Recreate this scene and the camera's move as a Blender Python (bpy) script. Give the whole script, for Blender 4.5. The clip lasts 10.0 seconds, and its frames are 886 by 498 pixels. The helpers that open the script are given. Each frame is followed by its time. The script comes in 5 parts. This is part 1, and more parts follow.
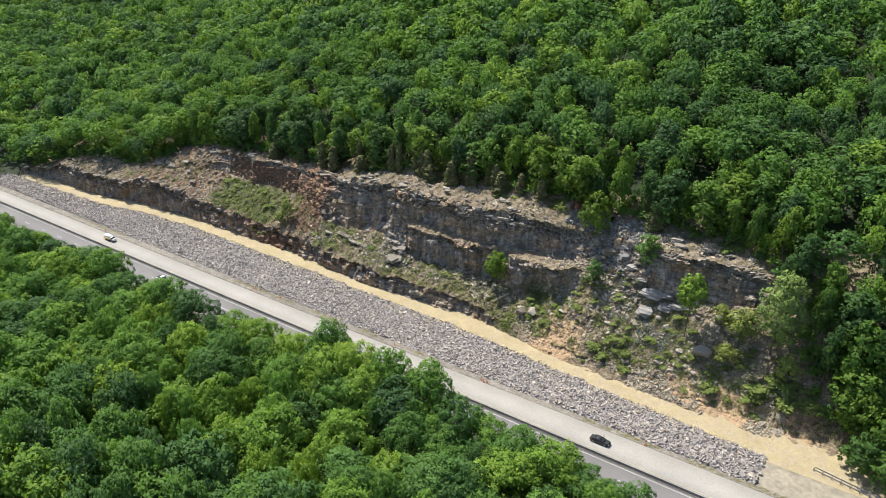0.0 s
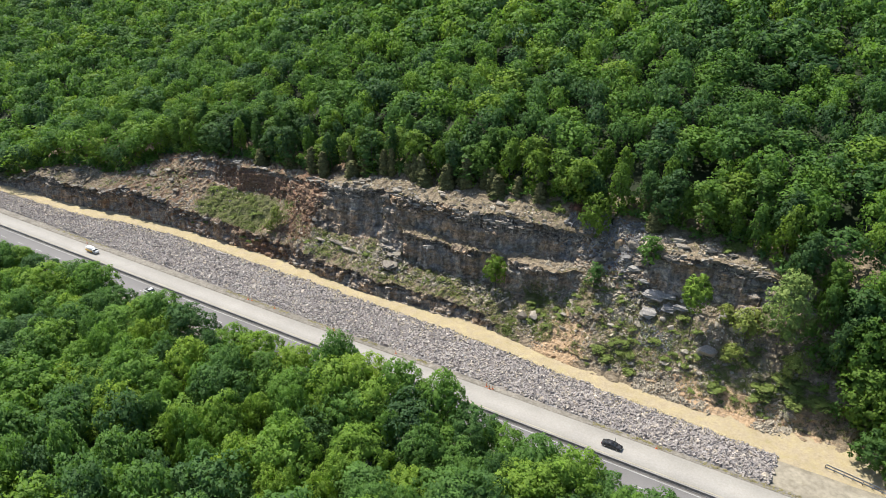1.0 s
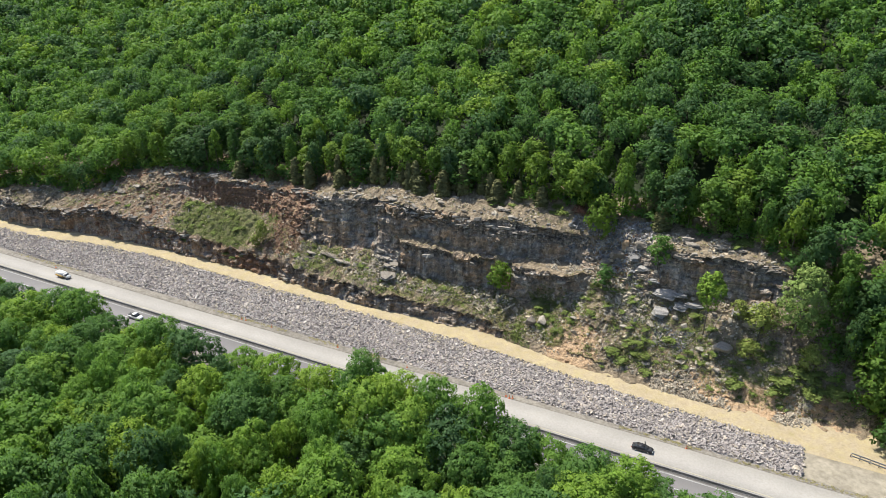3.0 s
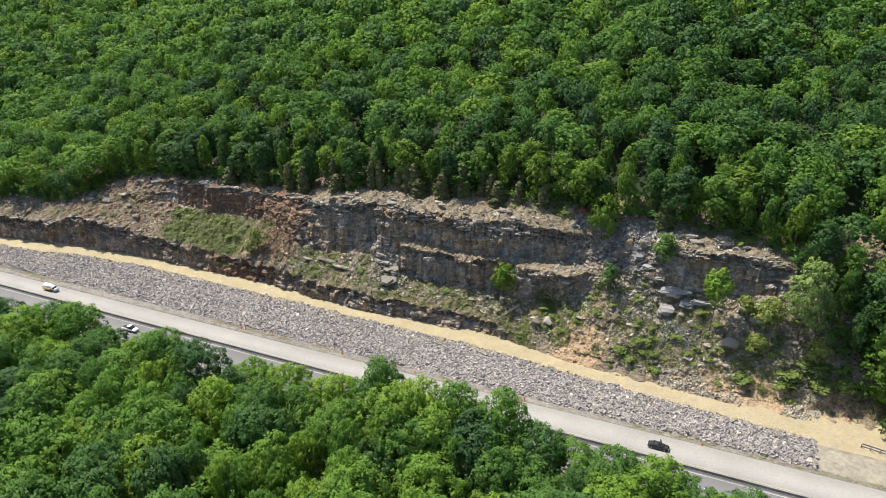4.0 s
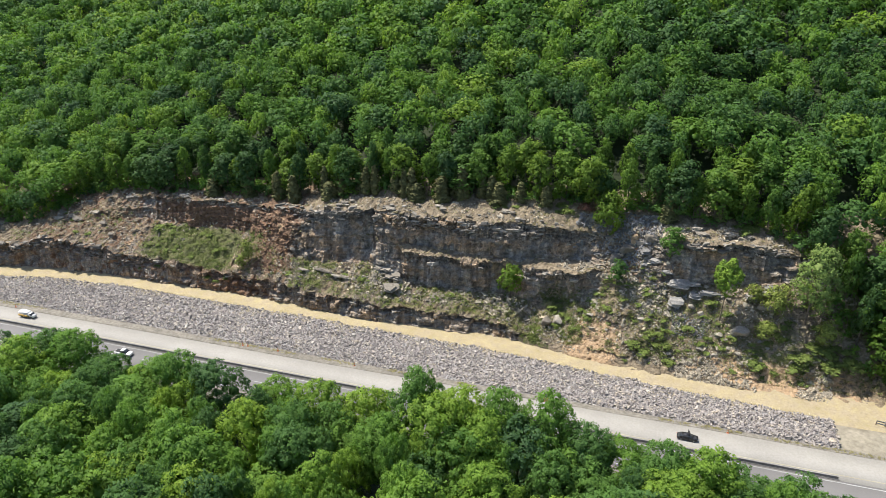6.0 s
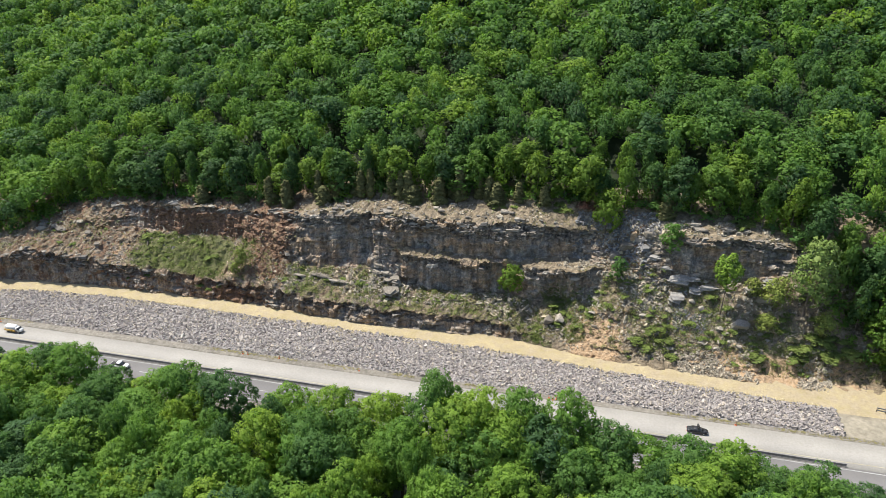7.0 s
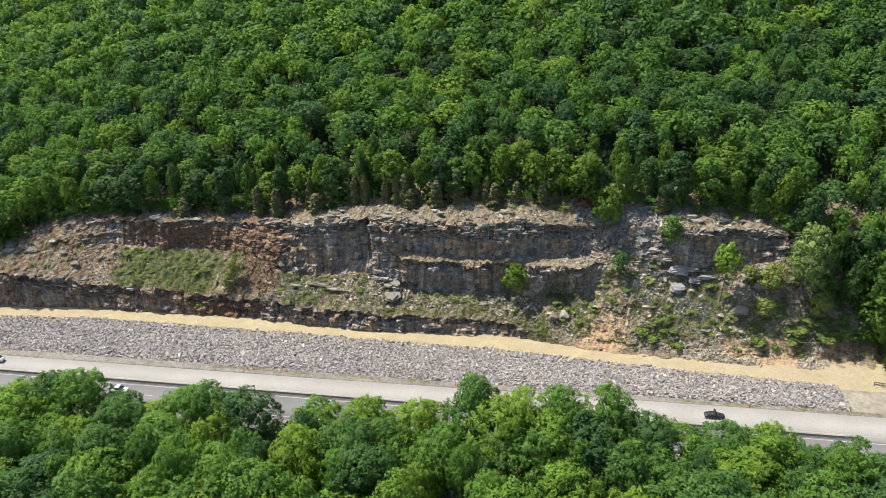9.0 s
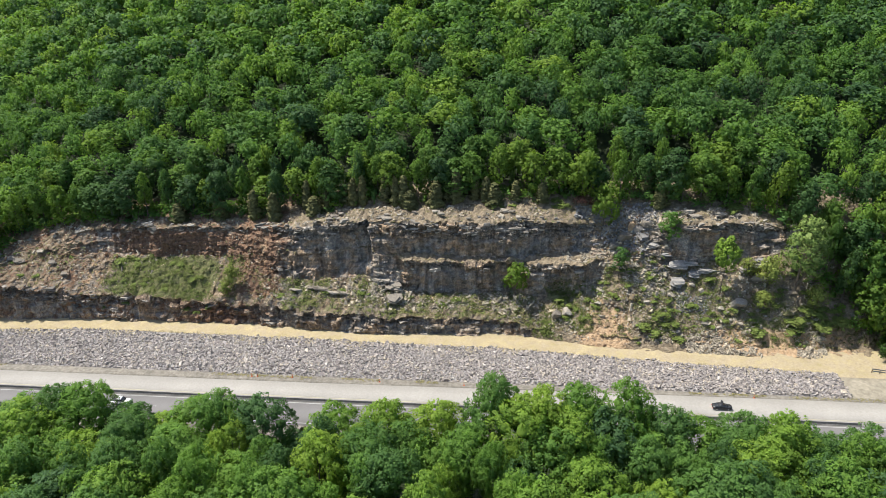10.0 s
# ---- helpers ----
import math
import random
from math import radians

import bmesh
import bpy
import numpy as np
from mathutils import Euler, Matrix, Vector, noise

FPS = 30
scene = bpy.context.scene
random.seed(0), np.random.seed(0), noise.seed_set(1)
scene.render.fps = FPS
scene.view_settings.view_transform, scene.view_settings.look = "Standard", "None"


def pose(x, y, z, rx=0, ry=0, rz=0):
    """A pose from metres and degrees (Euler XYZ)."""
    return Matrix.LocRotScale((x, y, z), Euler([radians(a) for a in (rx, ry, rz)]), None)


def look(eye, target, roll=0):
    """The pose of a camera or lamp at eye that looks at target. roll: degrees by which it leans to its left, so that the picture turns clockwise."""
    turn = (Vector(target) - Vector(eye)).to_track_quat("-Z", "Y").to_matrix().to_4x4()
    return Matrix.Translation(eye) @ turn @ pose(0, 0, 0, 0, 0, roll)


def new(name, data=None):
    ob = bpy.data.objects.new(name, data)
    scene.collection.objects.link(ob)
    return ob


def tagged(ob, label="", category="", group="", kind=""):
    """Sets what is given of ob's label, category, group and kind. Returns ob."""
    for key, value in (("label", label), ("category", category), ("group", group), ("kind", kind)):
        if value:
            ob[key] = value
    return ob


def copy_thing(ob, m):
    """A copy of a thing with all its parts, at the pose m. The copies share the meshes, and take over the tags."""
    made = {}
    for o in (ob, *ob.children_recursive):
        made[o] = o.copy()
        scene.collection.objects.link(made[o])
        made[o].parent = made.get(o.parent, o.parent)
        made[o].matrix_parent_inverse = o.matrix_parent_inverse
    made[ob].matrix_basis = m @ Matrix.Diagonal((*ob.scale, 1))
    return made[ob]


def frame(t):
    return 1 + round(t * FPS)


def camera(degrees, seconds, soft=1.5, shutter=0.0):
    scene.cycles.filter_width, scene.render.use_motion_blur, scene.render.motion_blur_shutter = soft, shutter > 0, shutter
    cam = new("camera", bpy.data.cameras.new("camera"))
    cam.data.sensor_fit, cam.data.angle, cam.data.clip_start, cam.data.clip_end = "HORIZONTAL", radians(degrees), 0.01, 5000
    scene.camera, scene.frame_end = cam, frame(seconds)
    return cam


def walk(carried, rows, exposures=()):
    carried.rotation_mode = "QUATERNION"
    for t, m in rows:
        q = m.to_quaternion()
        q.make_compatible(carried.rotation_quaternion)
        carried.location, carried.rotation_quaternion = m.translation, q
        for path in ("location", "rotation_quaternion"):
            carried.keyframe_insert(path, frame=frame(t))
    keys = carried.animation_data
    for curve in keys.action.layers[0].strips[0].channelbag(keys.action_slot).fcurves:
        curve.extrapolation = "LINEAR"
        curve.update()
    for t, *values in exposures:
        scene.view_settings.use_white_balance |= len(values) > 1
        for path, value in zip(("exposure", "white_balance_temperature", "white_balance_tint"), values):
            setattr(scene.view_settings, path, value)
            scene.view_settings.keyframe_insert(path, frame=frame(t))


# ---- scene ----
cam = camera(63.2, 10.0, soft=0.7)
METRES, EYE, TILT, LEAN, TURN = 100.0, 123.4, -29.0, 0.0, 35.1
ROWS = [
    (0.0, 0.0, 0.0, 0.0, 0.0, 0.0, 0.0),
    (0.5, -0.0395, 0.0154, 0.0082, -1.17, -0.0, 0.67),
    (1.0, -0.0812, 0.0304, 0.0164, -2.34, -0.02, 1.35),
    (1.5, -0.125, 0.0454, 0.0245, -3.52, -0.05, 2.03),
    (2.0, -0.1706, 0.0601, 0.0326, -4.74, -0.1, 2.7),
    (2.5, -0.2168, 0.0745, 0.0408, -5.95, -0.15, 3.34),
    (4.0, -0.3601, 0.1179, 0.0643, -9.72, -0.38, 5.35),
    (4.5, -0.4078, 0.1334, 0.0729, -10.94, -0.51, 6.07),
    (5.0, -0.4554, 0.1493, 0.0814, -12.18, -0.63, 6.74),
    (5.5, -0.5033, 0.1653, 0.0905, -13.52, -0.8, 7.42),
    (7.0, -0.6474, 0.216, 0.1181, -17.75, -1.34, 9.44),
    (7.5, -0.6948, 0.2334, 0.1287, -19.25, -1.58, 10.16),
    (8.0, -0.741, 0.2514, 0.1395, -20.61, -1.82, 10.82),
    (8.5, -0.7871, 0.2705, 0.1505, -21.97, -2.07, 11.44),
    (9.0, -0.8328, 0.2906, 0.1622, -23.31, -2.33, 12.04),
    (9.5, -0.8779, 0.3114, 0.1738, -24.69, -2.61, 12.68),
    (10.0, -0.9227, 0.3334, 0.1863, -26.07, -2.94, 13.3),
]
walk(cam, [(t, pose(0, 0, EYE, TILT, LEAN, TURN) @ pose(METRES * x, METRES * y, METRES * z, 90 + pitch, roll, yaw)) for t, x, y, z, yaw, pitch, roll in ROWS])

# ---------------------------------------------------------------- light
SUN_AZ, SUN_EL = radians(-73), radians(62)        # azimuth from +y towards +x
SUN_DIR = Vector((math.sin(SUN_AZ) * math.cos(SUN_EL), math.cos(SUN_AZ) * math.cos(SUN_EL), math.sin(SUN_EL)))
world = bpy.data.worlds.new("sky")
scene.world = world
world.use_nodes = True
wn = world.node_tree.nodes
sky = wn.new("ShaderNodeTexSky")
sky.sky_type, sky.sun_disc = "NISHITA", False
sky.sun_elevation, sky.sun_rotation = SUN_EL, SUN_AZ
wn["Background"].inputs["Strength"].default_value = 0.14
world.node_tree.links.new(sky.outputs["Color"], wn["Background"].inputs["Color"])
sun = new("sun", bpy.data.lights.new("sun", "SUN"))
sun.data.energy, sun.data.angle, sun.data.color = 5.0, radians(0.5), (1.0, 0.95, 0.86)
sun.matrix_world = look((0, 0, 300), Vector((0, 0, 300)) - SUN_DIR)
scene.view_settings.exposure = 0.5


# ---------------------------------------------------------------- small tools
def lattice(ix, iy, iz, seed):
    h = (ix * 374761393 + iy * 668265263 + iz * 2147483647 + seed * 974711) & 0xFFFFFFFF
    h = ((h ^ (h >> 13)) * 1274126177) & 0xFFFFFFFF
    return ((h ^ (h >> 16)) & 0xFFFF) / 65535.0


def vnoise(x, y, z=0.0, seed=0):
    """Smooth value noise in 0..1 over arrays."""
    x, y, z = np.broadcast_arrays(np.asarray(x, float), np.asarray(y, float), np.asarray(z, float))
    fx, fy, fz = np.floor(x), np.floor(y), np.floor(z)
    ix, iy, iz = fx.astype(np.int64), fy.astype(np.int64), fz.astype(np.int64)
    u, v, w = [(d * d * (3 - 2 * d)) for d in (x - fx, y - fy, z - fz)]
    out = 0
    for a in (0, 1):
        for b in (0, 1):
            for c in (0, 1):
                out = out + (u if a else 1 - u) * (v if b else 1 - v) * (w if c else 1 - w) * lattice(ix + a, iy + b, iz + c, seed)
    return out


def fbm(x, y, z=0.0, seed=0, octaves=4):
    total, amp, norm, f = 0, 1.0, 0, 1.0
    for k in range(octaves):
        total = total + amp * vnoise(np.asarray(x) * f, np.asarray(y) * f, np.asarray(z) * f, seed + k)
        norm += amp
        amp *= 0.5
        f *= 2.03
    return total / norm


def cells(x, y, seed=0):
    """One random value 0..1 for each unit cell."""
    return lattice(np.floor(np.asarray(x, float)).astype(np.int64), np.floor(np.asarray(y, float)).astype(np.int64), np.int64(7), seed)


def curve(*knots):
    xs, vs = [k[0] for k in knots], [k[1] for k in knots]
    return lambda x: np.interp(x, xs, vs)


def smooth(a, b, x):
    t = np.clip((np.asarray(x, float) - a) / (b - a), 0, 1)
    return t * t * (3 - 2 * t)


def raw_mesh(name, verts, faces, material=None, flat=True, normals=None):
    """A mesh from arrays; faces is an (n, k) array, normals one vector for each vertex."""
    verts, faces = np.asarray(verts, np.float32), np.asarray(faces, np.int32)
    me = bpy.data.meshes.new(name)
    n, k = faces.shape
    me.vertices.add(len(verts))
    me.vertices.foreach_set("co", verts.ravel())
    me.loops.add(n * k)
    me.loops.foreach_set("vertex_index", faces.ravel())
    me.polygons.add(n)
    me.polygons.foreach_set("loop_start", np.arange(0, n * k, k, dtype=np.int32))
    me.update(calc_edges=True)
    me.polygons.foreach_set("use_smooth", np.full(n, not flat))
    if normals is not None:
        me.attributes.new("custom_normal", "FLOAT_VECTOR", "POINT").data.foreach_set("vector", np.asarray(normals, np.float32).ravel())
    if material:
        me.materials.append(material)
    return me


def unit(v):
    return v / np.maximum(np.linalg.norm(v, axis=-1, keepdims=True), 1e-6)


def grid_faces(rows, cols):
    i = np.arange(rows - 1)[:, None] * cols + np.arange(cols - 1)[None, :]
    return np.stack([i, i + 1, i + cols + 1, i + cols], -1).reshape(-1, 4)


def point_colours(me, rgb, name="cover"):
    at = me.color_attributes.new(name, "FLOAT_COLOR", "POINT")
    data = np.ones((len(rgb), 4), np.float32)
    data[:, :3] = rgb
    at.data.foreach_set("color", data.ravel())


def part(name, bm, material, parent, label=""):
    """A bmesh as one mesh object under a thing or a part."""
    me = bpy.data.meshes.new(name)
    bm.to_mesh(me)
    bm.free()
    me.materials.append(material)
    ob = new(name, me)
    ob.parent = parent
    if label:
        ob["label"] = label
    return ob


def box(bm, x0, x1, y0, y1, z0, z1, bevel=0.0):
    r = bmesh.ops.create_cube(bm, size=1)
    for v in r["verts"]:
        v.co = Vector((x0 + (v.co.x + 0.5) * (x1 - x0), y0 + (v.co.y + 0.5) * (y1 - y0), z0 + (v.co.z + 0.5) * (z1 - z0)))
    if bevel:
        edges = list({e for v in r["verts"] for e in v.link_edges})
        bmesh.ops.bevel(bm, geom=edges, offset=bevel, segments=2, affect="EDGES", profile=0.6)
    return bm


# ---------------------------------------------------------------- materials
class Mat:
    """A node material and a few short ways to wire it."""

    def __init__(self, name, rough=0.8, metal=0.0):
        self.m = bpy.data.materials.new(name)
        self.m.use_nodes = True
        self.n, self.l = self.m.node_tree.nodes, self.m.node_tree.links
        self.b = self.n["Principled BSDF"]
        self.b.inputs["Roughness"].default_value = rough
        self.b.inputs["Metallic"].default_value = metal
        self.geo = self.n.new("ShaderNodeNewGeometry")

    def noise(self, scale, detail=4, rough=0.6, stretch=None):
        t = self.n.new("ShaderNodeTexNoise")
        t.inputs["Scale"].default_value, t.inputs["Detail"].default_value, t.inputs["Roughness"].default_value = scale, detail, rough
        src = self.geo.outputs["Position"]
        if stretch:
            mp = self.n.new("ShaderNodeMapping")
            mp.inputs["Scale"].default_value = stretch
            self.l.new(src, mp.inputs["Vector"])
            src = mp.outputs["Vector"]
        self.l.new(src, t.inputs["Vector"])
        return t.outputs["Fac"]

    def cells(self, scale, feature="F1", stretch=None, metric="EUCLIDEAN"):
        """Broken pieces: the distance and the one random value of each piece."""
        t = self.n.new("ShaderNodeTexVoronoi")
        t.feature = feature
        if feature == "F1":
            t.distance = metric
        t.inputs["Scale"].default_value = scale
        warp = self.n.new("ShaderNodeVectorMath")
        warp.operation = "ADD"
        wob = self.n.new("ShaderNodeTexNoise")
        wob.inputs["Scale"].default_value, wob.inputs["Detail"].default_value = scale * 0.7, 3
        self.l.new(self.geo.outputs["Position"], wob.inputs["Vector"])
        self.l.new(self.geo.outputs["Position"], warp.inputs[0])
        self.l.new(wob.outputs["Color"], warp.inputs[1])
        src = warp.outputs[0]
        if stretch:
            mp = self.n.new("ShaderNodeMapping")
            mp.inputs["Scale"].default_value = stretch
            self.l.new(src, mp.inputs["Vector"])
            src = mp.outputs["Vector"]
        self.l.new(src, t.inputs["Vector"])
        if feature != "F1":
            return t.outputs["Distance"], None
        sep = self.n.new("ShaderNodeSeparateColor")
        self.l.new(t.outputs["Color"], sep.inputs["Color"])
        return t.outputs["Distance"], sep.outputs[0]

    def ramp(self, fac, *stops):
        r = self.n.new("ShaderNodeValToRGB")
        el = r.color_ramp.elements
        while len(el) < len(stops):
            el.new(0.5)
        for e, (p, c) in zip(el, stops):
            e.position, e.color = p, (*c, 1) if len(c) == 3 else c
        self.l.new(fac, r.inputs["Fac"])
        return r.outputs["Color"]

    def mix(self, fac, a, b, blend="MIX"):
        x = self.n.new("ShaderNodeMix")
        x.data_type, x.blend_type = "RGBA", blend
        for key, val in ((0, fac), (6, a), (7, b)):
            if isinstance(val, (int, float)):
                x.inputs[key].default_value = val
            elif isinstance(val, tuple):
                x.inputs[key].default_value = (*val, 1)
            else:
                self.l.new(val, x.inputs[key])
        return x.outputs[2]

    def maths(self, op, a, b=0.0):
        x = self.n.new("ShaderNodeMath")
        x.operation = op
        for key, val in ((0, a), (1, b)):
            if isinstance(val, (int, float)):
                x.inputs[key].default_value = val
            else:
                self.l.new(val, x.inputs[key])
        return x.outputs[0]

    def attribute(self, name):
        a = self.n.new("ShaderNodeAttribute")
        a.attribute_name = name
        s = self.n.new("ShaderNodeSeparateColor")
        self.l.new(a.outputs["Color"], s.inputs["Color"])
        return s.outputs

    def colour(self, c):
        if isinstance(c, tuple):
            self.b.inputs["Base Color"].default_value = (*c, 1)
        else:
            self.l.new(c, self.b.inputs["Base Color"])
        return self

    def bump(self, fac, distance, strength=0.6):
        x = self.n.new("ShaderNodeBump")
        x.inputs["Distance"].default_value, x.inputs["Strength"].default_value = distance, strength
        self.l.new(fac, x.inputs["Height"])
        self.l.new(x.outputs["Normal"], self.b.inputs["Normal"])
        return self


def speckled(name, dark, light, scale, rough=0.85, bump=0.0, big=0.15, low=0.72, high=1.1):
    k = Mat(name, rough)
    fine = k.ramp(k.noise(scale), (0.3, dark), (0.7, light))
    stain = k.ramp(k.noise(big, 5), (0.35, (low, low, low)), (0.7, (high, high, high)))
    k.colour(k.mix(1.0, fine, stain, "MULTIPLY"))
    if bump:
        k.bump(k.noise(scale), bump)
    return k.m


def leaf_material(name, per_object, light_gain=1.0, warm=1.0):
    """Foliage whose hue varies from tree to tree and from leaf to leaf."""
    k = Mat(name, 0.6)
    if per_object:
        info = k.n.new("ShaderNodeObjectInfo")
        tone = info.outputs["Random"]
    else:
        tone = k.attribute("tint")[0]
    tree = k.ramp(tone, (0.0, (0.056, 0.118, 0.050)), (0.25, (0.080, 0.164, 0.050)), (0.55, (0.110, 0.214, 0.046)), (0.82, (0.142, 0.246, 0.044)), (1.0, (0.176, 0.276, 0.048)))
    leaf = k.ramp(k.geo.outputs["Random Per Island"], (0.0, (0.88, 0.90, 0.88)), (0.5, (1.0, 1.0, 1.0)), (1.0, (1.12, 1.10, 1.08)))
    # random leaf tone, widened to paint in shading between the tufts
    patch = k.ramp(k.noise(0.42, 4, 0.6), (0.34, (0.70, 0.75, 0.77)), (0.66, (1.22, 1.19, 1.08)))
    col = k.mix(1.0, k.mix(1.0, k.mix(1.0, tree, leaf, "MULTIPLY"), patch, "MULTIPLY"), (1.03 * light_gain * warm, light_gain, 0.95 * light_gain / warm), "MULTIPLY")
    k.colour(col)
    k.b.inputs["Specular IOR Level"].default_value = 0.16
    tr = k.n.new("ShaderNodeBsdfTranslucent")
    k.l.new(k.mix(1.0, col, (1.35, 1.45, 0.75), "MULTIPLY"), tr.inputs["Color"])
    ms = k.n.new("ShaderNodeMixShader")
    ms.inputs[0].default_value = 0.40
    k.l.new(k.b.outputs[0], ms.inputs[1])
    k.l.new(tr.outputs[0], ms.inputs[2])
    k.l.new(ms.outputs[0], k.n["Material Output"].inputs["Surface"])
    return k.m


# one foliage, coloured as shaded at the forest edge, sunnier by the road
DIMMED_LEAF = leaf_material("dimmed_leaves", True, 0.84)
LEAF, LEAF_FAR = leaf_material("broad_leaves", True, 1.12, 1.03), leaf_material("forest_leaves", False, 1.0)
BARK = speckled("bark", (0.06, 0.05, 0.04), (0.16, 0.13, 0.10), 3.0)


def plain_leaf(name, dark, mid, light):
    k = Mat(name, 0.7)
    k.b.inputs["Specular IOR Level"].default_value = 0.15
    k.colour(k.mix(1.0, k.ramp(k.geo.outputs["Random Per Island"], (0, dark), (0.5, mid), (1, light)), k.ramp(k.noise(0.8, 3), (0.3, (0.75, 0.75, 0.75)), (0.7, (1.2, 1.2, 1.2))), "MULTIPLY"))
    return k.m


PALE_LEAF = plain_leaf("pale_leaves", (0.105, 0.165, 0.036), (0.150, 0.220, 0.052), (0.21, 0.275, 0.08))
BRIGHT_LEAF = plain_leaf("bright_leaves", (0.10, 0.178, 0.022), (0.150, 0.245, 0.030), (0.21, 0.305, 0.046))
CEDAR = plain_leaf("cedar_needles", (0.072, 0.078, 0.030), (0.106, 0.108, 0.042), (0.146, 0.142, 0.058))
DULL_LEAF = plain_leaf("dull_leaves", (0.070, 0.072, 0.032), (0.115, 0.112, 0.050), (0.17, 0.155, 0.075))
SHRUB_LEAF = plain_leaf("shrub_leaves", (0.090, 0.128, 0.028), (0.132, 0.178, 0.040), (0.190, 0.225, 0.064))
OLIVE_LEAF = plain_leaf("olive_leaves", (0.120, 0.155, 0.030), (0.175, 0.220, 0.045), (0.240, 0.275, 0.070))
WEED = plain_leaf("weeds", (0.066, 0.090, 0.020), (0.108, 0.142, 0.032), (0.160, 0.185, 0.052))
RUST_LEAF = plain_leaf("withered_leaves", (0.085, 0.040, 0.030), (0.150, 0.070, 0.048), (0.22, 0.115, 0.075))
DRY_GRASS = plain_leaf("dry_grass", (0.130, 0.118, 0.050), (0.205, 0.185, 0.082), (0.30, 0.265, 0.135))
STRAW_TUFT = plain_leaf("straw_tufts", (0.30, 0.240, 0.130), (0.40, 0.335, 0.195), (0.50, 0.44, 0.29))
# darker than leaf litter: the shade between crowns is put into this colour
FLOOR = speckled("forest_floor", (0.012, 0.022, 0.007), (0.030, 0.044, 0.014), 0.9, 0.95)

k = Mat("rock_cut", 0.9)
cov = k.attribute("cover")
strata = k.noise(1.0, 6, 0.65, (0.12, 0.12, 2.2))
rock = k.ramp(strata, (0.25, (0.100, 0.095, 0.089)), (0.42, (0.195, 0.184, 0.170)), (0.58, (0.30, 0.28, 0.255)), (0.75, (0.45, 0.42, 0.38)))
streak = k.ramp(k.noise(1.0, 4, 0.6, (1.1, 1.1, 0.12)), (0.38, (0.42, 0.42, 0.43)), (0.6, (1.1, 1.08, 1.05)))
rock = k.mix(1.0, rock, streak, "MULTIPLY")
warm = k.ramp(k.noise(0.11, 4), (0.40, (1.0, 1.0, 1.0)), (0.65, (1.25, 1.02, 0.78)))
rock = k.mix(1.0, rock, warm, "MULTIPLY")
rock = k.mix(1.0, rock, k.ramp(k.noise(2.6, 8, 0.75), (0.3, (0.5, 0.5, 0.5)), (0.5, (0.95, 0.95, 0.95)), (0.7, (1.5, 1.46, 1.4))), "MULTIPLY")
big_d, big_c = k.cells(0.55, "F1", (1.0, 1.0, 1.5), "CHEBYCHEV")
small_d, small_c = k.cells(1.9, "F1", (0.8, 0.8, 1.7), "CHEBYCHEV")
crack_d, _ = k.cells(0.55, "DISTANCE_TO_EDGE", (1.0, 1.0, 1.5))
rock = k.mix(1.0, rock, k.ramp(big_c, (0.0, (0.92, 0.91, 0.90)), (1.0, (1.5, 1.47, 1.43))), "MULTIPLY")
rock = k.mix(1.0, rock, k.ramp(small_c, (0.0, (0.72, 0.72, 0.72)), (0.8, (1.1, 1.09, 1.07)), (1.0, (1.35, 1.32, 1.28))), "MULTIPLY")
rock = k.mix(1.0, rock, k.ramp(crack_d, (0.0, (0.42, 0.41, 0.40)), (0.07, (1.0, 1.0, 1.0))), "MULTIPLY")
fan_at = k.attribute("fan")
wall = k.ramp(k.noise(1.0, 5, 0.65, (0.55, 0.55, 0.09)), (0.34, (0.122, 0.117, 0.112)), (0.5, (0.248, 0.235, 0.218)), (0.66, (0.43, 0.40, 0.362)))
wall = k.mix(1.0, wall, k.ramp(k.noise(1.0, 5, 0.7, (0.25, 0.25, 1.6)), (0.35, (0.72, 0.72, 0.72)), (0.65, (1.2, 1.19, 1.17))), "MULTIPLY")
wall = k.mix(1.0, wall, k.ramp(k.noise(3.2, 6, 0.75), (0.34, (0.56, 0.56, 0.56)), (0.66, (1.4, 1.38, 1.35))), "MULTIPLY")
wall = k.mix(1.0, wall, k.ramp(k.noise(0.16, 5), (0.46, (1.0, 1.0, 1.0)), (0.62, (1.3, 1.02, 0.76))), "MULTIPLY")
plain_mask = k.ramp(k.maths("ADD", fan_at[1], k.maths("MULTIPLY", k.maths("SUBTRACT", k.noise(0.6, 6, 0.7), 0.5), 1.2)), (0.3, (0, 0, 0)), (0.62, (1, 1, 1)))
rock = k.mix(1.0, k.mix(plain_mask, rock, wall), (1.0, 0.965, 0.91), "MULTIPLY")
rubble_d, rubble_c = k.cells(2.1)
soil = k.ramp(k.noise(0.55, 8, 0.7), (0.28, (0.110, 0.083, 0.053)), (0.5, (0.210, 0.166, 0.108)), (0.68, (0.30, 0.243, 0.165)), (0.85, (0.40, 0.335, 0.24)))
soil = k.mix(1.0, soil, k.ramp(rubble_c, (0.0, (0.78, 0.78, 0.79)), (0.7, (1.0, 1.0, 1.0)), (0.9, (1.1, 1.1, 1.1)), (1.0, (1.45, 1.45, 1.46))), "MULTIPLY")
clay = k.ramp(k.noise(1.3, 5, 0.65), (0.28, (0.080, 0.050, 0.034)), (0.5, (0.170, 0.099, 0.060)), (0.68, (0.265, 0.152, 0.086)), (0.85, (0.36, 0.24, 0.15)))
grass = k.ramp(k.noise(1.8, 6, 0.7), (0.25, (0.072, 0.080, 0.028)), (0.5, (0.130, 0.134, 0.050)), (0.8, (0.235, 0.21, 0.10)))
edge = k.maths("SUBTRACT", k.noise(0.5, 8, 0.75), 0.5)


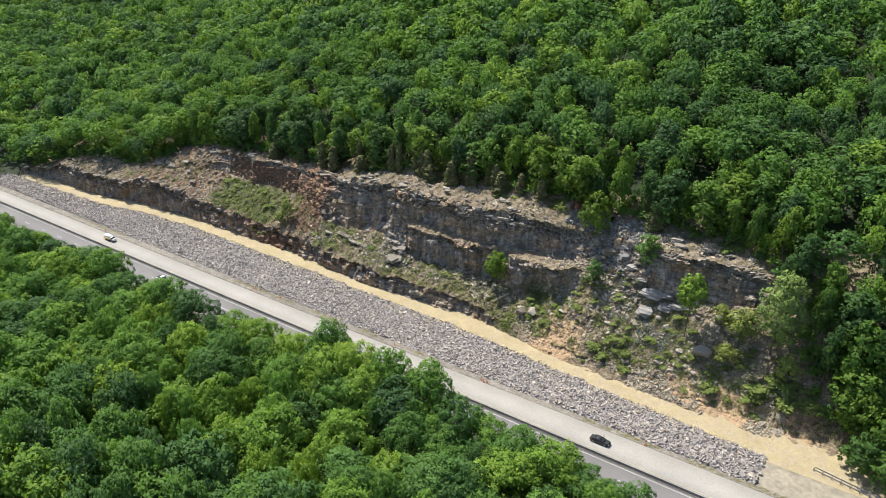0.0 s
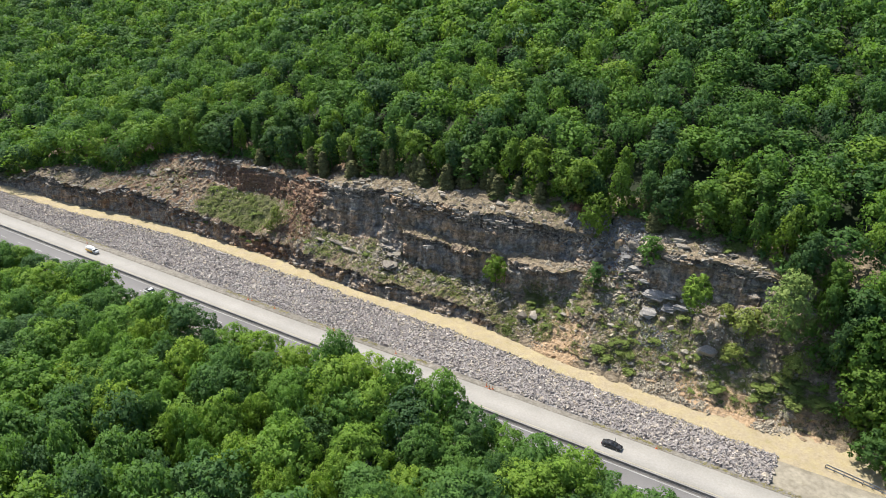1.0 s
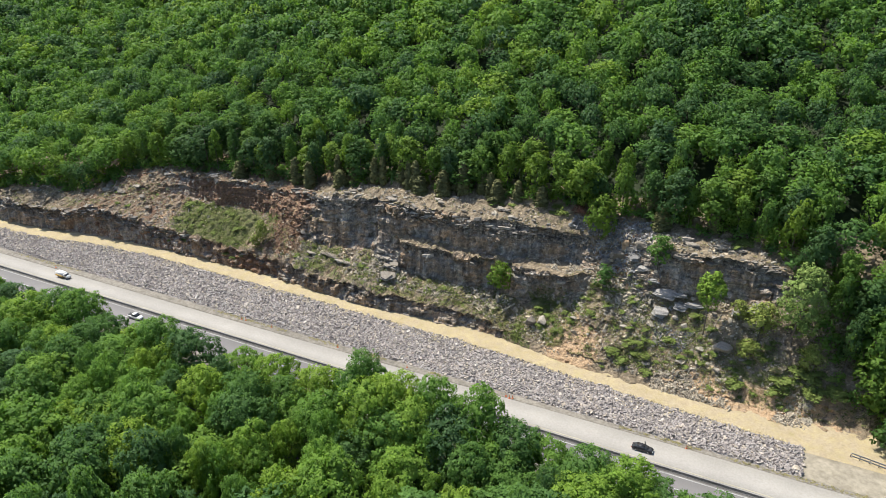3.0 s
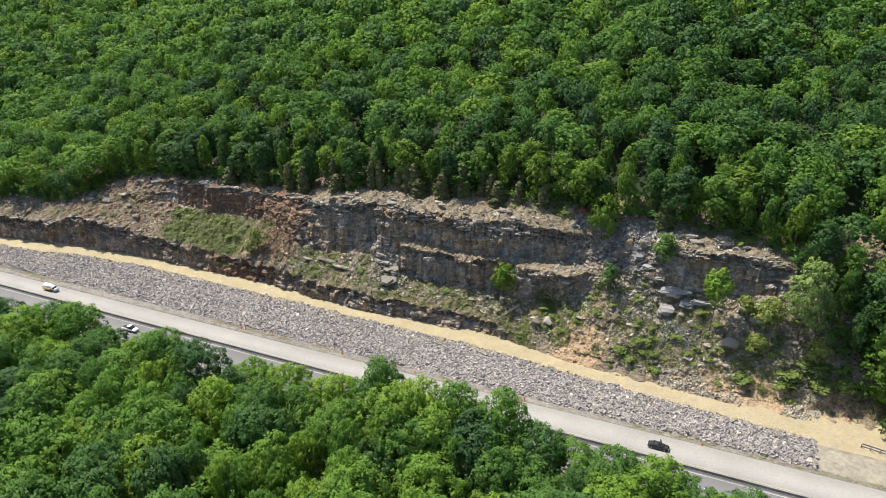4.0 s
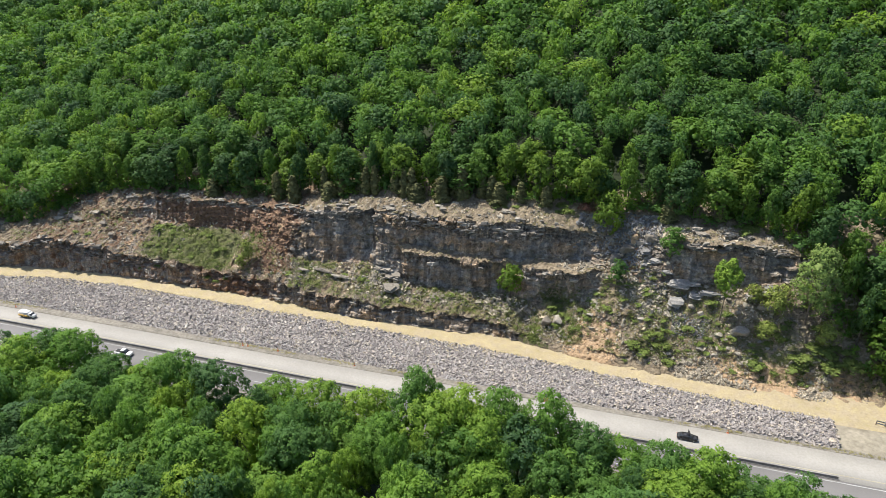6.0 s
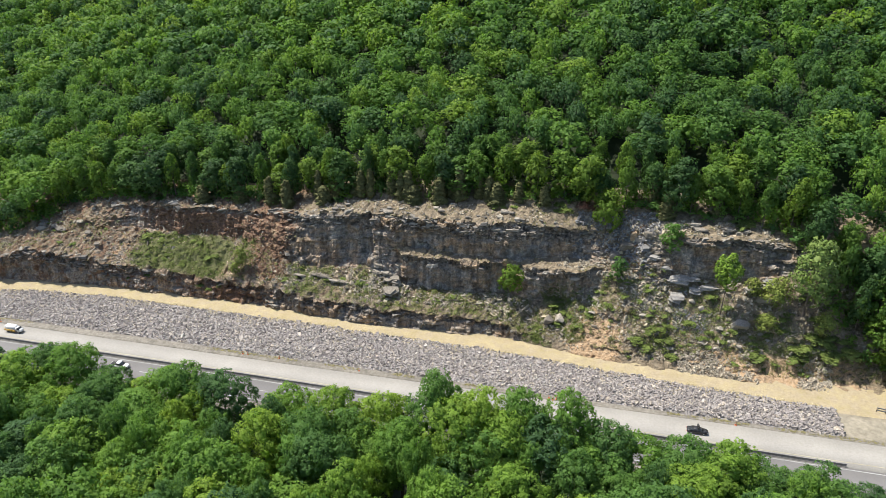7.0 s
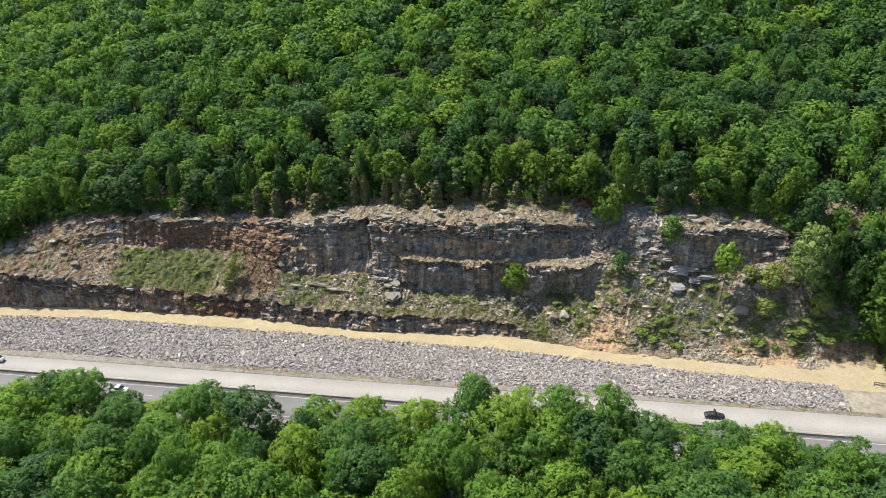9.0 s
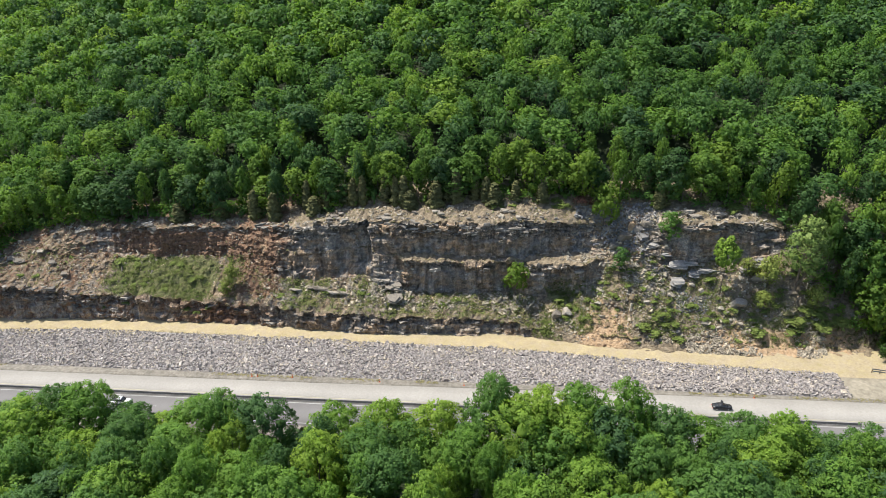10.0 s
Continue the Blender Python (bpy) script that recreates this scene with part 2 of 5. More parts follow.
def cover_mask(channel):
    return k.ramp(k.maths("ADD", channel, k.maths("MULTIPLY", edge, 2.2)), (0.36, (0, 0, 0)), (0.62, (1, 1, 1)))


col = k.mix(cover_mask(cov[1]), rock, soil)
col = k.mix(cover_mask(cov[2]), col, clay)
col = k.mix(cover_mask(cov[0]), col, grass)
fan = k.ramp(k.noise(1.4, 6, 0.7), (0.25, (0.25, 0.165, 0.090)), (0.5, (0.40, 0.275, 0.160)), (0.8, (0.50, 0.39, 0.27)))
col = k.mix(cover_mask(fan_at[0]), col, fan)
relief = k.maths("ADD", k.maths("MULTIPLY", big_d, 1.2), k.maths("ADD", k.maths("MULTIPLY", small_d, 0.6), k.maths("MULTIPLY", k.noise(2.4, 9, 0.75), 0.5)))
relief = k.maths("MULTIPLY", relief, k.maths("SUBTRACT", 1.0, k.maths("MULTIPLY", k.maths("ADD", fan_at[1], cov[1]), 0.42)))
k.colour(col).bump(relief, 0.6, 0.9)
ROCK = k.m


def stone_material(name, stops, per_island=True):
    k = Mat(name, 0.9)
    if per_island:
        tone = k.geo.outputs["Random Per Island"]
    else:
        tone = k.n.new("ShaderNodeObjectInfo").outputs["Random"]
    c = k.mix(1.0, k.ramp(tone, *stops), k.ramp(k.noise(2.5, 5, 0.7), (0.3, (0.55, 0.54, 0.53)), (0.7, (1.2, 1.2, 1.2))), "MULTIPLY")
    k.colour(c).bump(k.noise(4.0, 5, 0.6), 0.06)
    return k.m


RIP_STOPS = ((0.0, (0.225, 0.203, 0.190)), (0.45, (0.325, 0.294, 0.275)), (0.78, (0.395, 0.358, 0.325)), (0.91, (0.46, 0.40, 0.32)), (1.0, (0.55, 0.51, 0.46)))
RIPRAP, RIPRAP_ONE = stone_material("riprap_stone", RIP_STOPS), stone_material("riprap_single", RIP_STOPS, False)
SCREE = stone_material("scree_stone", ((0.0, (0.20, 0.175, 0.135)), (0.5, (0.345, 0.305, 0.235)), (0.85, (0.485, 0.425, 0.325)), (1.0, (0.57, 0.47, 0.33))))
RUST_SCREE = stone_material("rusty_scree_stone", ((0.0, (0.12, 0.072, 0.042)), (0.4, (0.215, 0.122, 0.066)), (0.75, (0.30, 0.195, 0.118)), (1.0, (0.38, 0.31, 0.23))))
BOULDER = stone_material("boulder_stone", ((0.0, (0.18, 0.158, 0.128)), (0.6, (0.27, 0.24, 0.195)), (1.0, (0.38, 0.34, 0.28))), False)
PALE_STONE = stone_material("pale_stone", ((0.0, (0.19, 0.185, 0.18)), (0.6, (0.27, 0.26, 0.245)), (1.0, (0.37, 0.345, 0.31))), False)
SHALE = stone_material("shale_chips", ((0.0, (0.12, 0.118, 0.118)), (0.5, (0.21, 0.205, 0.202)), (0.85, (0.31, 0.30, 0.29)), (1.0, (0.42, 0.405, 0.385))))
LEDGE = stone_material("ledge_stone", ((0.0, (0.13, 0.120, 0.105)), (0.4, (0.195, 0.179, 0.154)), (0.75, (0.27, 0.245, 0.207)), (1.0, (0.42, 0.38, 0.32))))
RUST_ROCK = speckled("rusty_rock", (0.20, 0.125, 0.065), (0.50, 0.37, 0.235), 1.2)
RIP_BED = speckled("riprap_bed", (0.26, 0.242, 0.232), (0.40, 0.375, 0.36), 2.0)
k = Mat("straw_mulch", 0.95)
fibre = k.ramp(k.noise(2.4, 7, 0.75), (0.28, (0.28, 0.215, 0.105)), (0.5, (0.40, 0.33, 0.185)), (0.75, (0.52, 0.455, 0.30)))
bare = k.ramp(k.noise(1.5, 5, 0.7), (0.3, (0.26, 0.208, 0.130)), (0.7, (0.41, 0.345, 0.235)))
where = k.n.new("ShaderNodeSeparateXYZ")
k.l.new(k.geo.outputs["Position"], where.inputs[0])
thin = k.ramp(k.maths("DIVIDE", k.maths("ADD", where.outputs[0], 100.0), 100.0), (0.15, (0, 0, 0)), (0.55, (0.05, 0.05, 0.05)))
straw_green = k.ramp(k.noise(0.3, 6, 0.7), (0.52, (0, 0, 0)), (0.72, (0.6, 0.6, 0.6)))
fibre = k.mix(straw_green, fibre, (0.31, 0.275, 0.115))
fibre = k.mix(1.0, fibre, k.ramp(k.noise(0.14, 7, 0.7), (0.35, (0.76, 0.75, 0.73)), (0.65, (1.06, 1.06, 1.05))), "MULTIPLY")
k.colour(k.mix(k.ramp(k.maths("ADD", k.noise(0.4, 8, 0.72), thin), (0.42, (0, 0, 0)), (0.62, (1, 1, 1))), fibre, bare)).bump(k.noise(3.0, 6), 0.2, 0.7)
STRAW = k.m
DIRT = speckled("shoulder_dirt", (0.165, 0.150, 0.120), (0.275, 0.25, 0.21), 1.2, 0.95, 0.03, 0.3)
ASPHALT = speckled("grey_asphalt", (0.158, 0.151, 0.145), (0.192, 0.184, 0.177), 6.0, 0.85, 0.0, 0.08, 0.88, 1.06)
CONCRETE = speckled("dusty_pavement", (0.298, 0.281, 0.248), (0.352, 0.334, 0.302), 2.0, 0.85, 0.0, 0.10, 0.90, 1.04)
BARRIER = speckled("barrier_concrete", (0.20, 0.19, 0.175), (0.30, 0.285, 0.265), 1.5, 0.85)
WHITE_LINE = speckled("white_line", (0.33, 0.33, 0.32), (0.50, 0.50, 0.48), 4.0)
PALE_DIRT = speckled("pale_dirt", (0.24, 0.212, 0.155), (0.37, 0.33, 0.255), 0.9, 0.95, 0.04, 0.3, 0.74, 1.06)
YELLOW_LINE = speckled("yellow_line", (0.36, 0.325, 0.23), (0.43, 0.385, 0.275), 4.0)

# ---------------------------------------------------------------- the lie of the land
road_z = lambda x: 0.04 * (np.asarray(x, float) + 100)
base_y = curve((-345, 144.5), (-333, 145), (-319, 146.2), (-297, 146.9), (-279, 148.8), (-262, 151.6), (-246, 153), (-230, 154), (-183, 154.3), (-159, 152.5), (-138, 151), (-126, 151), (-112, 152), (-101, 153), (-86, 151.5), (-70, 148.5), (-60, 147.3), (-20, 146.6), (0, 147.5), (30, 152))
band_z = curve((-345, -8.9), (-333, -7), (-324, -4.3), (-315, -0.8), (-300, 0.7), (-289, -0.4), (-279, -0.2), (-268, 1.5), (-260, 4.8), (-249, 4.1), (-238, 2.8), (-226, 2.0), (-213, 2.8), (-202, 2.4), (-183, 1.8), (-138, 2.7), (-112, 3.5), (-101, 3.0), (-86, 2.0), (-75, 2.2), (30, 4.2))
band_dy = curve((-345, 1.6), (-90, 1.6), (-76, 4.5), (30, 4.5))
foot_y = curve((-345, 148.5), (-333, 149), (-315, 150.5), (-300, 153), (-287, 155), (-272, 157), (-262, 160), (-250, 165), (-228, 169), (-187, 170), (-177, 165), (-160, 164), (-139, 164), (-127, 162.5), (-101, 163), (-78, 163), (-62, 163), (-48, 167), (-32, 167.5), (-19, 168), (30, 170))
foot_z = curve((-345, -8.6), (-333, -6), (-315, -0.3), (-300, 1.3), (-287, 0.8), (-272, 2.0), (-262, 5.6), (-250, 7.2), (-228, 9.5), (-187, 9.8), (-177, 11), (-160, 6.7), (-139, 9.9), (-127, 6.2), (-101, 7.2), (-78, 7.9), (-62, 14), (-48, 19.5), (-32, 20.6), (-19, 24), (30, 24))
rim_y = curve((-345, 150), (-333, 151), (-315, 153), (-300, 156.5), (-287, 159.5), (-272, 161.5), (-262, 166), (-255, 171), (-245, 173.5), (-210, 171), (-187, 173), (-177, 171.6), (-164, 168.8), (-149, 168), (-140, 167.6), (-127, 167), (-102, 167), (-88, 169), (-79, 171), (-66, 174.5), (-56, 172), (-50, 168.7), (-34, 168.5), (-24, 171), (30, 174))
rim_z = curve((-345, -8.3), (-333, -5), (-315, 0.2), (-300, 1.9), (-287, 1.6), (-272, 3.0), (-262, 6.6), (-254, 11.5), (-245, 13.8), (-228, 16.4), (-210, 18.8), (-177, 19.8), (-164, 22.8), (-149, 25.4), (-140, 26.7), (-114, 28.5), (-88, 29), (-79, 27.8), (-66, 26.5), (-56, 29), (-45, 31.1), (-34, 31.7), (-20, 30), (30, 31))
edge_z = curve((-900, -32), (-345, -5), (-320, 1), (-300, 5), (-270, 8.5), (-256, 12.2), (-231, 16.9), (-189, 19.4), (-164, 22.7), (-142, 27.5), (-115, 29.4), (-88, 31.6), (-43, 32.4), (60, 35), (400, 45))
rip_y = curve((-345, 140), (-312, 141), (-288, 141.6), (-269, 143.2), (-258, 145.8), (-246, 147.3), (-220, 148.2), (-160, 147.6), (-130, 146.6), (-100, 146), (-70, 143.8), (-40, 141.6), (-10, 140))
EDGE_Y = 178.0


def hill_z(x, y):
    up = np.maximum(np.asarray(y, float) - EDGE_Y, 0)
    return edge_z(x) + 0.33 * np.minimum(up, 420) + 2.5 * (fbm(np.asarray(x) / 45, np.asarray(y) / 45, seed=5) - 0.5) * smooth(0, 30, up)


def near_z(x, y):
    down = np.maximum(109.5 - np.asarray(y, float), 0)
    return road_z(x) - 0.4 - 0.10 * np.minimum(down, 400) - 1.2 * smooth(0, 5, down)


def ground_z(x, y):
    z = np.where(y < 119, near_z(x, y), road_z(x) - 2.2)
    return np.where(y > 172, (road_z(x) - 2.2) + (hill_z(x, np.maximum(y, EDGE_Y)) - 0.5 - road_z(x) + 2.2) * smooth(172, EDGE_Y, y), z)


def sheet():
    xs = np.concatenate([np.linspace(-2600, -700, 14), np.arange(-680, 200, 10.0), np.linspace(220, 2200, 14)])
    ys = np.concatenate([np.linspace(-2200, -120, 12), np.arange(-100, 100, 10.0), np.arange(100, 200, 2.0), np.arange(200, 600, 12.0), np.linspace(620, 2600, 12)])
    X, Y = np.meshgrid(xs, ys)
    Z = ground_z(X, Y)
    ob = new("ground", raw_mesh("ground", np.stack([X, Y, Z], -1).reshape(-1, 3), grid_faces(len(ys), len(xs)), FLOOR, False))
    tagged(ob, "forest floor under the trees, coloured dark as if in shade", "ground", kind="structure")


sheet()


def strip(name, y0, y1, material, label, category, lift=0.0, x0=-640.0, x1=220.0, step=4.0, across=2, bumps=0.0, skirt=1.6, slope=0.0):
    """A long bed beside the road, with edges that go down into the ground."""
    xs = np.arange(x0, x1 + step / 2, step)
    f0 = y0(xs) if callable(y0) else np.full_like(xs, y0)
    f1 = y1(xs) if callable(y1) else np.full_like(xs, y1)
    rows = []
    z = road_z(xs) + lift
    rows.append(np.stack([xs, f0 - 0.02, z - skirt], -1))
    for a in np.linspace(0, 1, across):
        y = f0 + (f1 - f0) * a
        rows.append(np.stack([xs, y, z + slope * a + bumps * (fbm(xs / 3, y / 3, seed=3) - 0.5)], -1))
    rows.append(np.stack([xs, f1 + 0.02, z + slope - skirt], -1))
    v = np.concatenate(rows)
    ob = new(name, raw_mesh(name, v, grid_faces(len(rows), len(xs)), material, False))
    return tagged(ob, label, category, kind="structure")


pave_edge = curve((-640, 126.1), (-150, 126.8), (-40, 128.0), (220, 128.7))
near_road = strip("road", 110.3, 119.2, ASPHALT, "grey asphalt carriageway with worn white lane lines", "road")
far_road = strip("road", 119.2, pave_edge, CONCRETE, "pale dusty carriageway closed for work beside the riprap", "road", 0.004)
strip("road_shoulder", pave_edge, 129.6, DIRT, "tan dirt shoulder along the pavement", "shoulder", -0.03, bumps=0.12, across=4)
strip("verge", 106.0, 110.3, DIRT, "dry dirt verge under the roadside trees", "verge", -0.05, bumps=0.2, across=4)
strip("straw_strip", lambda x: np.where(x < -11, rip_y(x) - 2.5, 137.0), lambda x: base_y(x) + 3.0, STRAW, "straw mulch strip along the foot of the cut", "straw", -0.75, -342, 60, 1.5, 10, 0.35)


strip("dirt_patch", 129.4, 138.5, PALE_DIRT, "pale dirt and thin grass past the end of the riprap", "ground", -0.35, -13, 120, 2.0, 6, 0.3)


def line(name, y, width, material, road, x0, x1, label):
    xs = np.arange(x0, x1 + 0.1, 10.0) if x1 - x0 > 20 else np.array([x0, x1])
    v = np.concatenate([np.stack([xs, np.full_like(xs, y + d), road_z(xs) + 0.02], -1) for d in (-width / 2, width / 2)])
    ob = new(name, raw_mesh(name, v, grid_faces(2, len(xs)), material))
    ob.parent = road
    ob["label"] = label


line("edge_line", 118.55, 0.22, WHITE_LINE, near_road, -640, 220, "solid white edge line")
line("edge_line", 111.1, 0.22, WHITE_LINE, near_road, -640, 220, "solid white edge line")
line("edge_line", 120.9, 0.2, YELLOW_LINE, far_road, -640, 220, "faded yellow edge line")
for i in range(34):
    line("lane_dash", 114.8, 0.18, WHITE_LINE, near_road, -394 + 12.0 * i, -390.5 + 12.0 * i, "white lane dash")

# ---------------------------------------------------------------- rock cut
CUT_STEP = 0.36


def rock_cut():
    xs = np.arange(-348, 34, CUT_STEP)
    zb = road_z(xs) - 1.2
    by = base_y(xs)
    fy, fz, ry, rz = foot_y(xs), foot_z(xs), rim_y(xs), rim_z(xs)
    # where a lower block stands out of the upper face
    block = np.maximum(smooth(-130.5, -128, xs) * (1 - smooth(-101.5, -100, xs)), smooth(-93, -90, xs) * (1 - smooth(-76, -71, xs)))
    lf_y = fy + (ry - fy) * 0.45 - block * (fy + (ry - fy) * 0.45 - 163.4)
    lf_z = fz + (rz - fz) * 0.47 + block * (17.2 + 0.03 * (xs + 110) - fz - (rz - fz) * 0.47)
    lb_y = fy + (ry - fy) * 0.55 + block * (ry - 0.7 - fy - (ry - fy) * 0.55)
    lb_z = lf_z + 0.5
    knots = [(by - 0.8, zb - 1.5), (by, zb), (by + band_dy(xs), band_z(xs)), (fy, fz), (lf_y, lf_z), (lb_y, lb_z), (ry, rz), (np.full_like(xs, EDGE_Y), np.maximum(edge_z(xs), rz)), (np.full_like(xs, 188.0), hill_z(xs, 188.0))]
    counts = (2, 24, 34, 28, 8, 32, 18, 4)
    Y, Z, V = [], [], []
    for j, n in enumerate(counts):
        (y0, z0), (y1, z1) = knots[j], knots[j + 1]
        for a in np.arange(n) / n:
            Y.append(y0 + (y1 - y0) * a)
            Z.append(z0 + (z1 - z0) * a)
            V.append(j + a)
    Y.append(knots[-1][0]), Z.append(knots[-1][1]), V.append(8.0)
    Y, Z, V = np.array(Y), np.array(Z), np.array(V)
    X = np.broadcast_to(xs, Y.shape).copy()
    V = np.broadcast_to(V[:, None], Y.shape)
    steep = np.hypot(np.gradient(Z, axis=0), 1e-3) / (np.hypot(np.gradient(Z, axis=0), np.gradient(Y, axis=0)) + 1e-3)
    steep = smooth(0.72, 0.93, steep)
    on = smooth(0.7, 1.2, V) * (1 - smooth(7.0, 7.8, V))
    dip = Z - 0.05 * X
    warp = fbm(X / 14, Y / 14, seed=21)
    beds = dip / 1.5 + 1.0 * warp + 0.7 * fbm(X / 4.5, dip / 6, seed=22)
    shift = 1.6 * fbm(X / 5, dip / 4, seed=25)
    blocky = cells(beds, X / 2.9 + 5.3 * cells(beds, 0 * X, 31) + shift, 33)
    thick = cells(dip / 4.2 + warp, X / 7.5 + 3.1 * cells(dip / 4.2 + warp, 0 * X, 37), 39)
    leaf_bed = dip / 0.55 + 2.2 * fbm(X / 4, dip / 5, seed=9)
    thin = cells(leaf_bed, X / 1.3 + 4.1 * cells(leaf_bed, 0 * X, 36) + 1.8 * fbm(X / 2.4, dip / 1.6, seed=10), 35)
    buttress = fbm(X / 9, dip / 22, seed=41, octaves=4) - 0.5
    rough = fbm(X / 1.5, Y / 1.5, Z / 1.5, seed=51) - 0.5
    hollow = smooth(0.55, 0.9, vnoise(X / 3.6, dip / 9, seed=61))
    # the blasted walls are plain below and broken along their crests
    crest = np.maximum(smooth(5.25, 5.75, V), smooth(1.45, 1.8, V) * (1 - smooth(2.0, 2.2, V)))
    crest = np.maximum(crest, np.broadcast_to(block, V.shape) * smooth(3.55, 3.9, V) * (1 - smooth(4.9, 5.05, V)))
    crest = np.maximum(crest, 0.8 * (1 - smooth(-238, -228, X)) * smooth(1.9, 2.1, V))
    crest = np.maximum(crest, 0.3 + 0.3 * smooth(-186, -176, X) * (1 - smooth(-166, -156, X)))
    crest = np.maximum(crest, 0.6 * smooth(-74, -66, X) * (1 - smooth(-52, -48, X)))
    crest = crest * (1 - 0.8 * smooth(-238, -228, X) * (1 - smooth(-188, -178, X)) * smooth(2.8, 3.1, V) * (1 - smooth(5.6, 5.9, V)))
    plain = steep * (1 - crest) * on
    amp = 0.44 + 0.56 * crest
    flute = fbm(X / 0.8, dip / 9, seed=43, octaves=3) - 0.5
    Y = Y + on * (steep * amp * (-(blocky - 0.5) * 1.7 - (thick - 0.5) * 1.6 - (thin - 0.5) * 0.8 + hollow * 1.0) - steep * buttress * 2.6 * (0.45 + 0.55 * smooth(1.8, 2.4, V)) - plain * flute * 1.5 + (0.25 + 0.75 * (1 - steep)) * rough * 1.1 * (1 - 0.6 * plain))
    joint_u = X / 2.9 + 5.3 * cells(beds, 0 * X, 31) + shift
    joint = 1 - smooth(0.05, 0.16, np.abs(joint_u - np.round(joint_u)))
    parting = 1 - smooth(0.06, 0.2, np.abs(beds - np.round(beds)))
    recess = smooth(-151, -147, X) * (1 - smooth(-140.4, -139.8, X)) * smooth(3.0, 3.4, V) * (1 - smooth(5.6, 6.0, V))
    Y = Y + on * steep * amp * (joint * 0.55 + parting * 0.4) + recess * 2.0
    lump = fbm(X / 3.4, Y / 3.4, seed=71) - 0.5
    ridge = np.abs(vnoise(X / 2.1, Y / 2.1, seed=73) - 0.5) + 0.5 * np.abs(vnoise(X / 0.9, Y / 0.9, seed=74) - 0.5)
    swell = fbm(X / 11, Y / 11, seed=77) - 0.5
    Z = Z + on * ((1 - steep) * (lump * 2.0 + rough * 1.3 + ridge * 1.5 + swell * 2.2 * (X > -90) * (V < 3.2)) * (1 - 0.3 * (X > -88)) + steep * amp * rough * 0.6)
    # small ledges that step the loose slopes
    step_z = np.floor(dip / 1.1 + 1.3 * warp) * 1.1
    ledge = (smooth(0.45, 0.62, fbm(X / 6, Z / 4, seed=79)) + 0.9 * (1 - smooth(-236, -222, X)) * smooth(0.4, 0.5, fbm(X / 5, Z / 3, seed=78))) * on * (1 - steep) * (V > 1.9) * (V < 5.9)
    Y = Y - ledge * 1.3 * cells(step_z, X / 3.3 + shift, 91)
    # a low hollow in the foot of the far wall
    Y = Y + 2.4 * np.exp(-((X + 264.5) / 4.2) ** 2 - ((Z + 4.2) / 1.3) ** 2) * (V < 2)
    # the open joint that splits the upper face
    crack = np.exp(-((X + 139.5 + 0.12 * (Z - 20)) / 0.75) ** 2) * smooth(3.3, 4.0, V) * (1 - smooth(6.0, 6.2, V))
    Y = Y + crack * 3.2
    # covers: green, tan soil, red clay
    slope = 1 - steep
    n1, n2, n3 = fbm(X / 7, Z / 7, seed=81), fbm(X / 13, Z / 13, seed=83), fbm(X / 2.6, Z / 2.6, seed=85)
    spot = lambda cx, cz, rx, rz: np.exp(-((X - cx) / rx) ** 2 - ((Z - cz) / rz) ** 2)
    bench = smooth(1.9, 2.15, V) * (1 - smooth(2.85, 3.1, V))
    left_green = smooth(-226, -216, X) * (1 - smooth(-194, -184, X))
    mid_green = smooth(-172, -160, X) * (1 - smooth(-92, -84, X))
    green = bench * (0.10 + 0.06 * smooth(-230, -220, X) + 0.78 * left_green + 0.24 * mid_green) * (0.2 + 0.75 * n1 + 0.75 * n3)
    green = np.maximum(green, 1.25 * n3 * np.maximum.reduce([1.05 * spot(-52, 5, 8, 6), 1.0 * spot(-79, 6, 11, 7), 0.95 * spot(-21, 8, 9, 7), 0.7 * spot(-58, 14, 9, 7), 0.6 * spot(-36, 12, 8, 5), 0.5 * spot(-95, 6, 6, 4), 0.6 * spot(-183, 8, 6, 6)]))
    green = green * np.maximum(smooth(1.5, 2.1, V), 1 - smooth(-84, -76, X))
    soil_m = slope * 0.50 * (0.5 + 0.6 * n2 + 0.5 * n3) + smooth(5.9, 6.15, V) * (0.42 + 0.4 * n1) + 0.34 * np.broadcast_to(block, V.shape) * smooth(4.0, 4.2, V) * (1 - smooth(4.9, 5.05, V))
    soil_m = soil_m + 0.30 * smooth(-90, -82, X) * slope * (V < 6) * (0.3 + n3)
    soil_m = np.maximum(soil_m, 0.66 * smooth(1.9, 2.3, V) * (1 - smooth(-238, -226, X)) * (0.55 + 0.9 * n3))
    clay_m = 0.85 * smooth(2.7, 3.3, V) * (1 - smooth(5.4, 6.1, V)) * smooth(-236, -214, X) * (1 - smooth(-182, -164, X)) * (0.3 + 0.7 * n1 + 0.6 * n3)
    clay_m = np.maximum(clay_m, 0.6 * smooth(0.9, 1.1, V) * (1 - smooth(1.8, 2.0, V)) * smooth(-205, -190, X) * (1 - smooth(-172, -160, X)) * (0.5 + n2))
    clay_m = np.maximum(clay_m, 1.35 * smooth(2.0, 2.5, V) * (1 - smooth(5.9, 6.2, V)) * np.exp(-((X + 174) / 6) ** 2) * (0.5 + n3))
    clay_m = np.maximum(clay_m, (0.4 + 0.7 * n3) * np.maximum.reduce([0.7 * spot(-61, 30, 3, 5), 0.6 * spot(-148, 10, 7, 3), 0.55 * spot(-125, 8, 8, 2.5), 0.5 * spot(-159, 9, 6, 3)]))
    clay_m = np.maximum(clay_m, 0.46 * (1 - smooth(-168, -158, X)) * smooth(-300, -260, X) * (0.25 + 0.6 * n2 + 0.75 * n3))
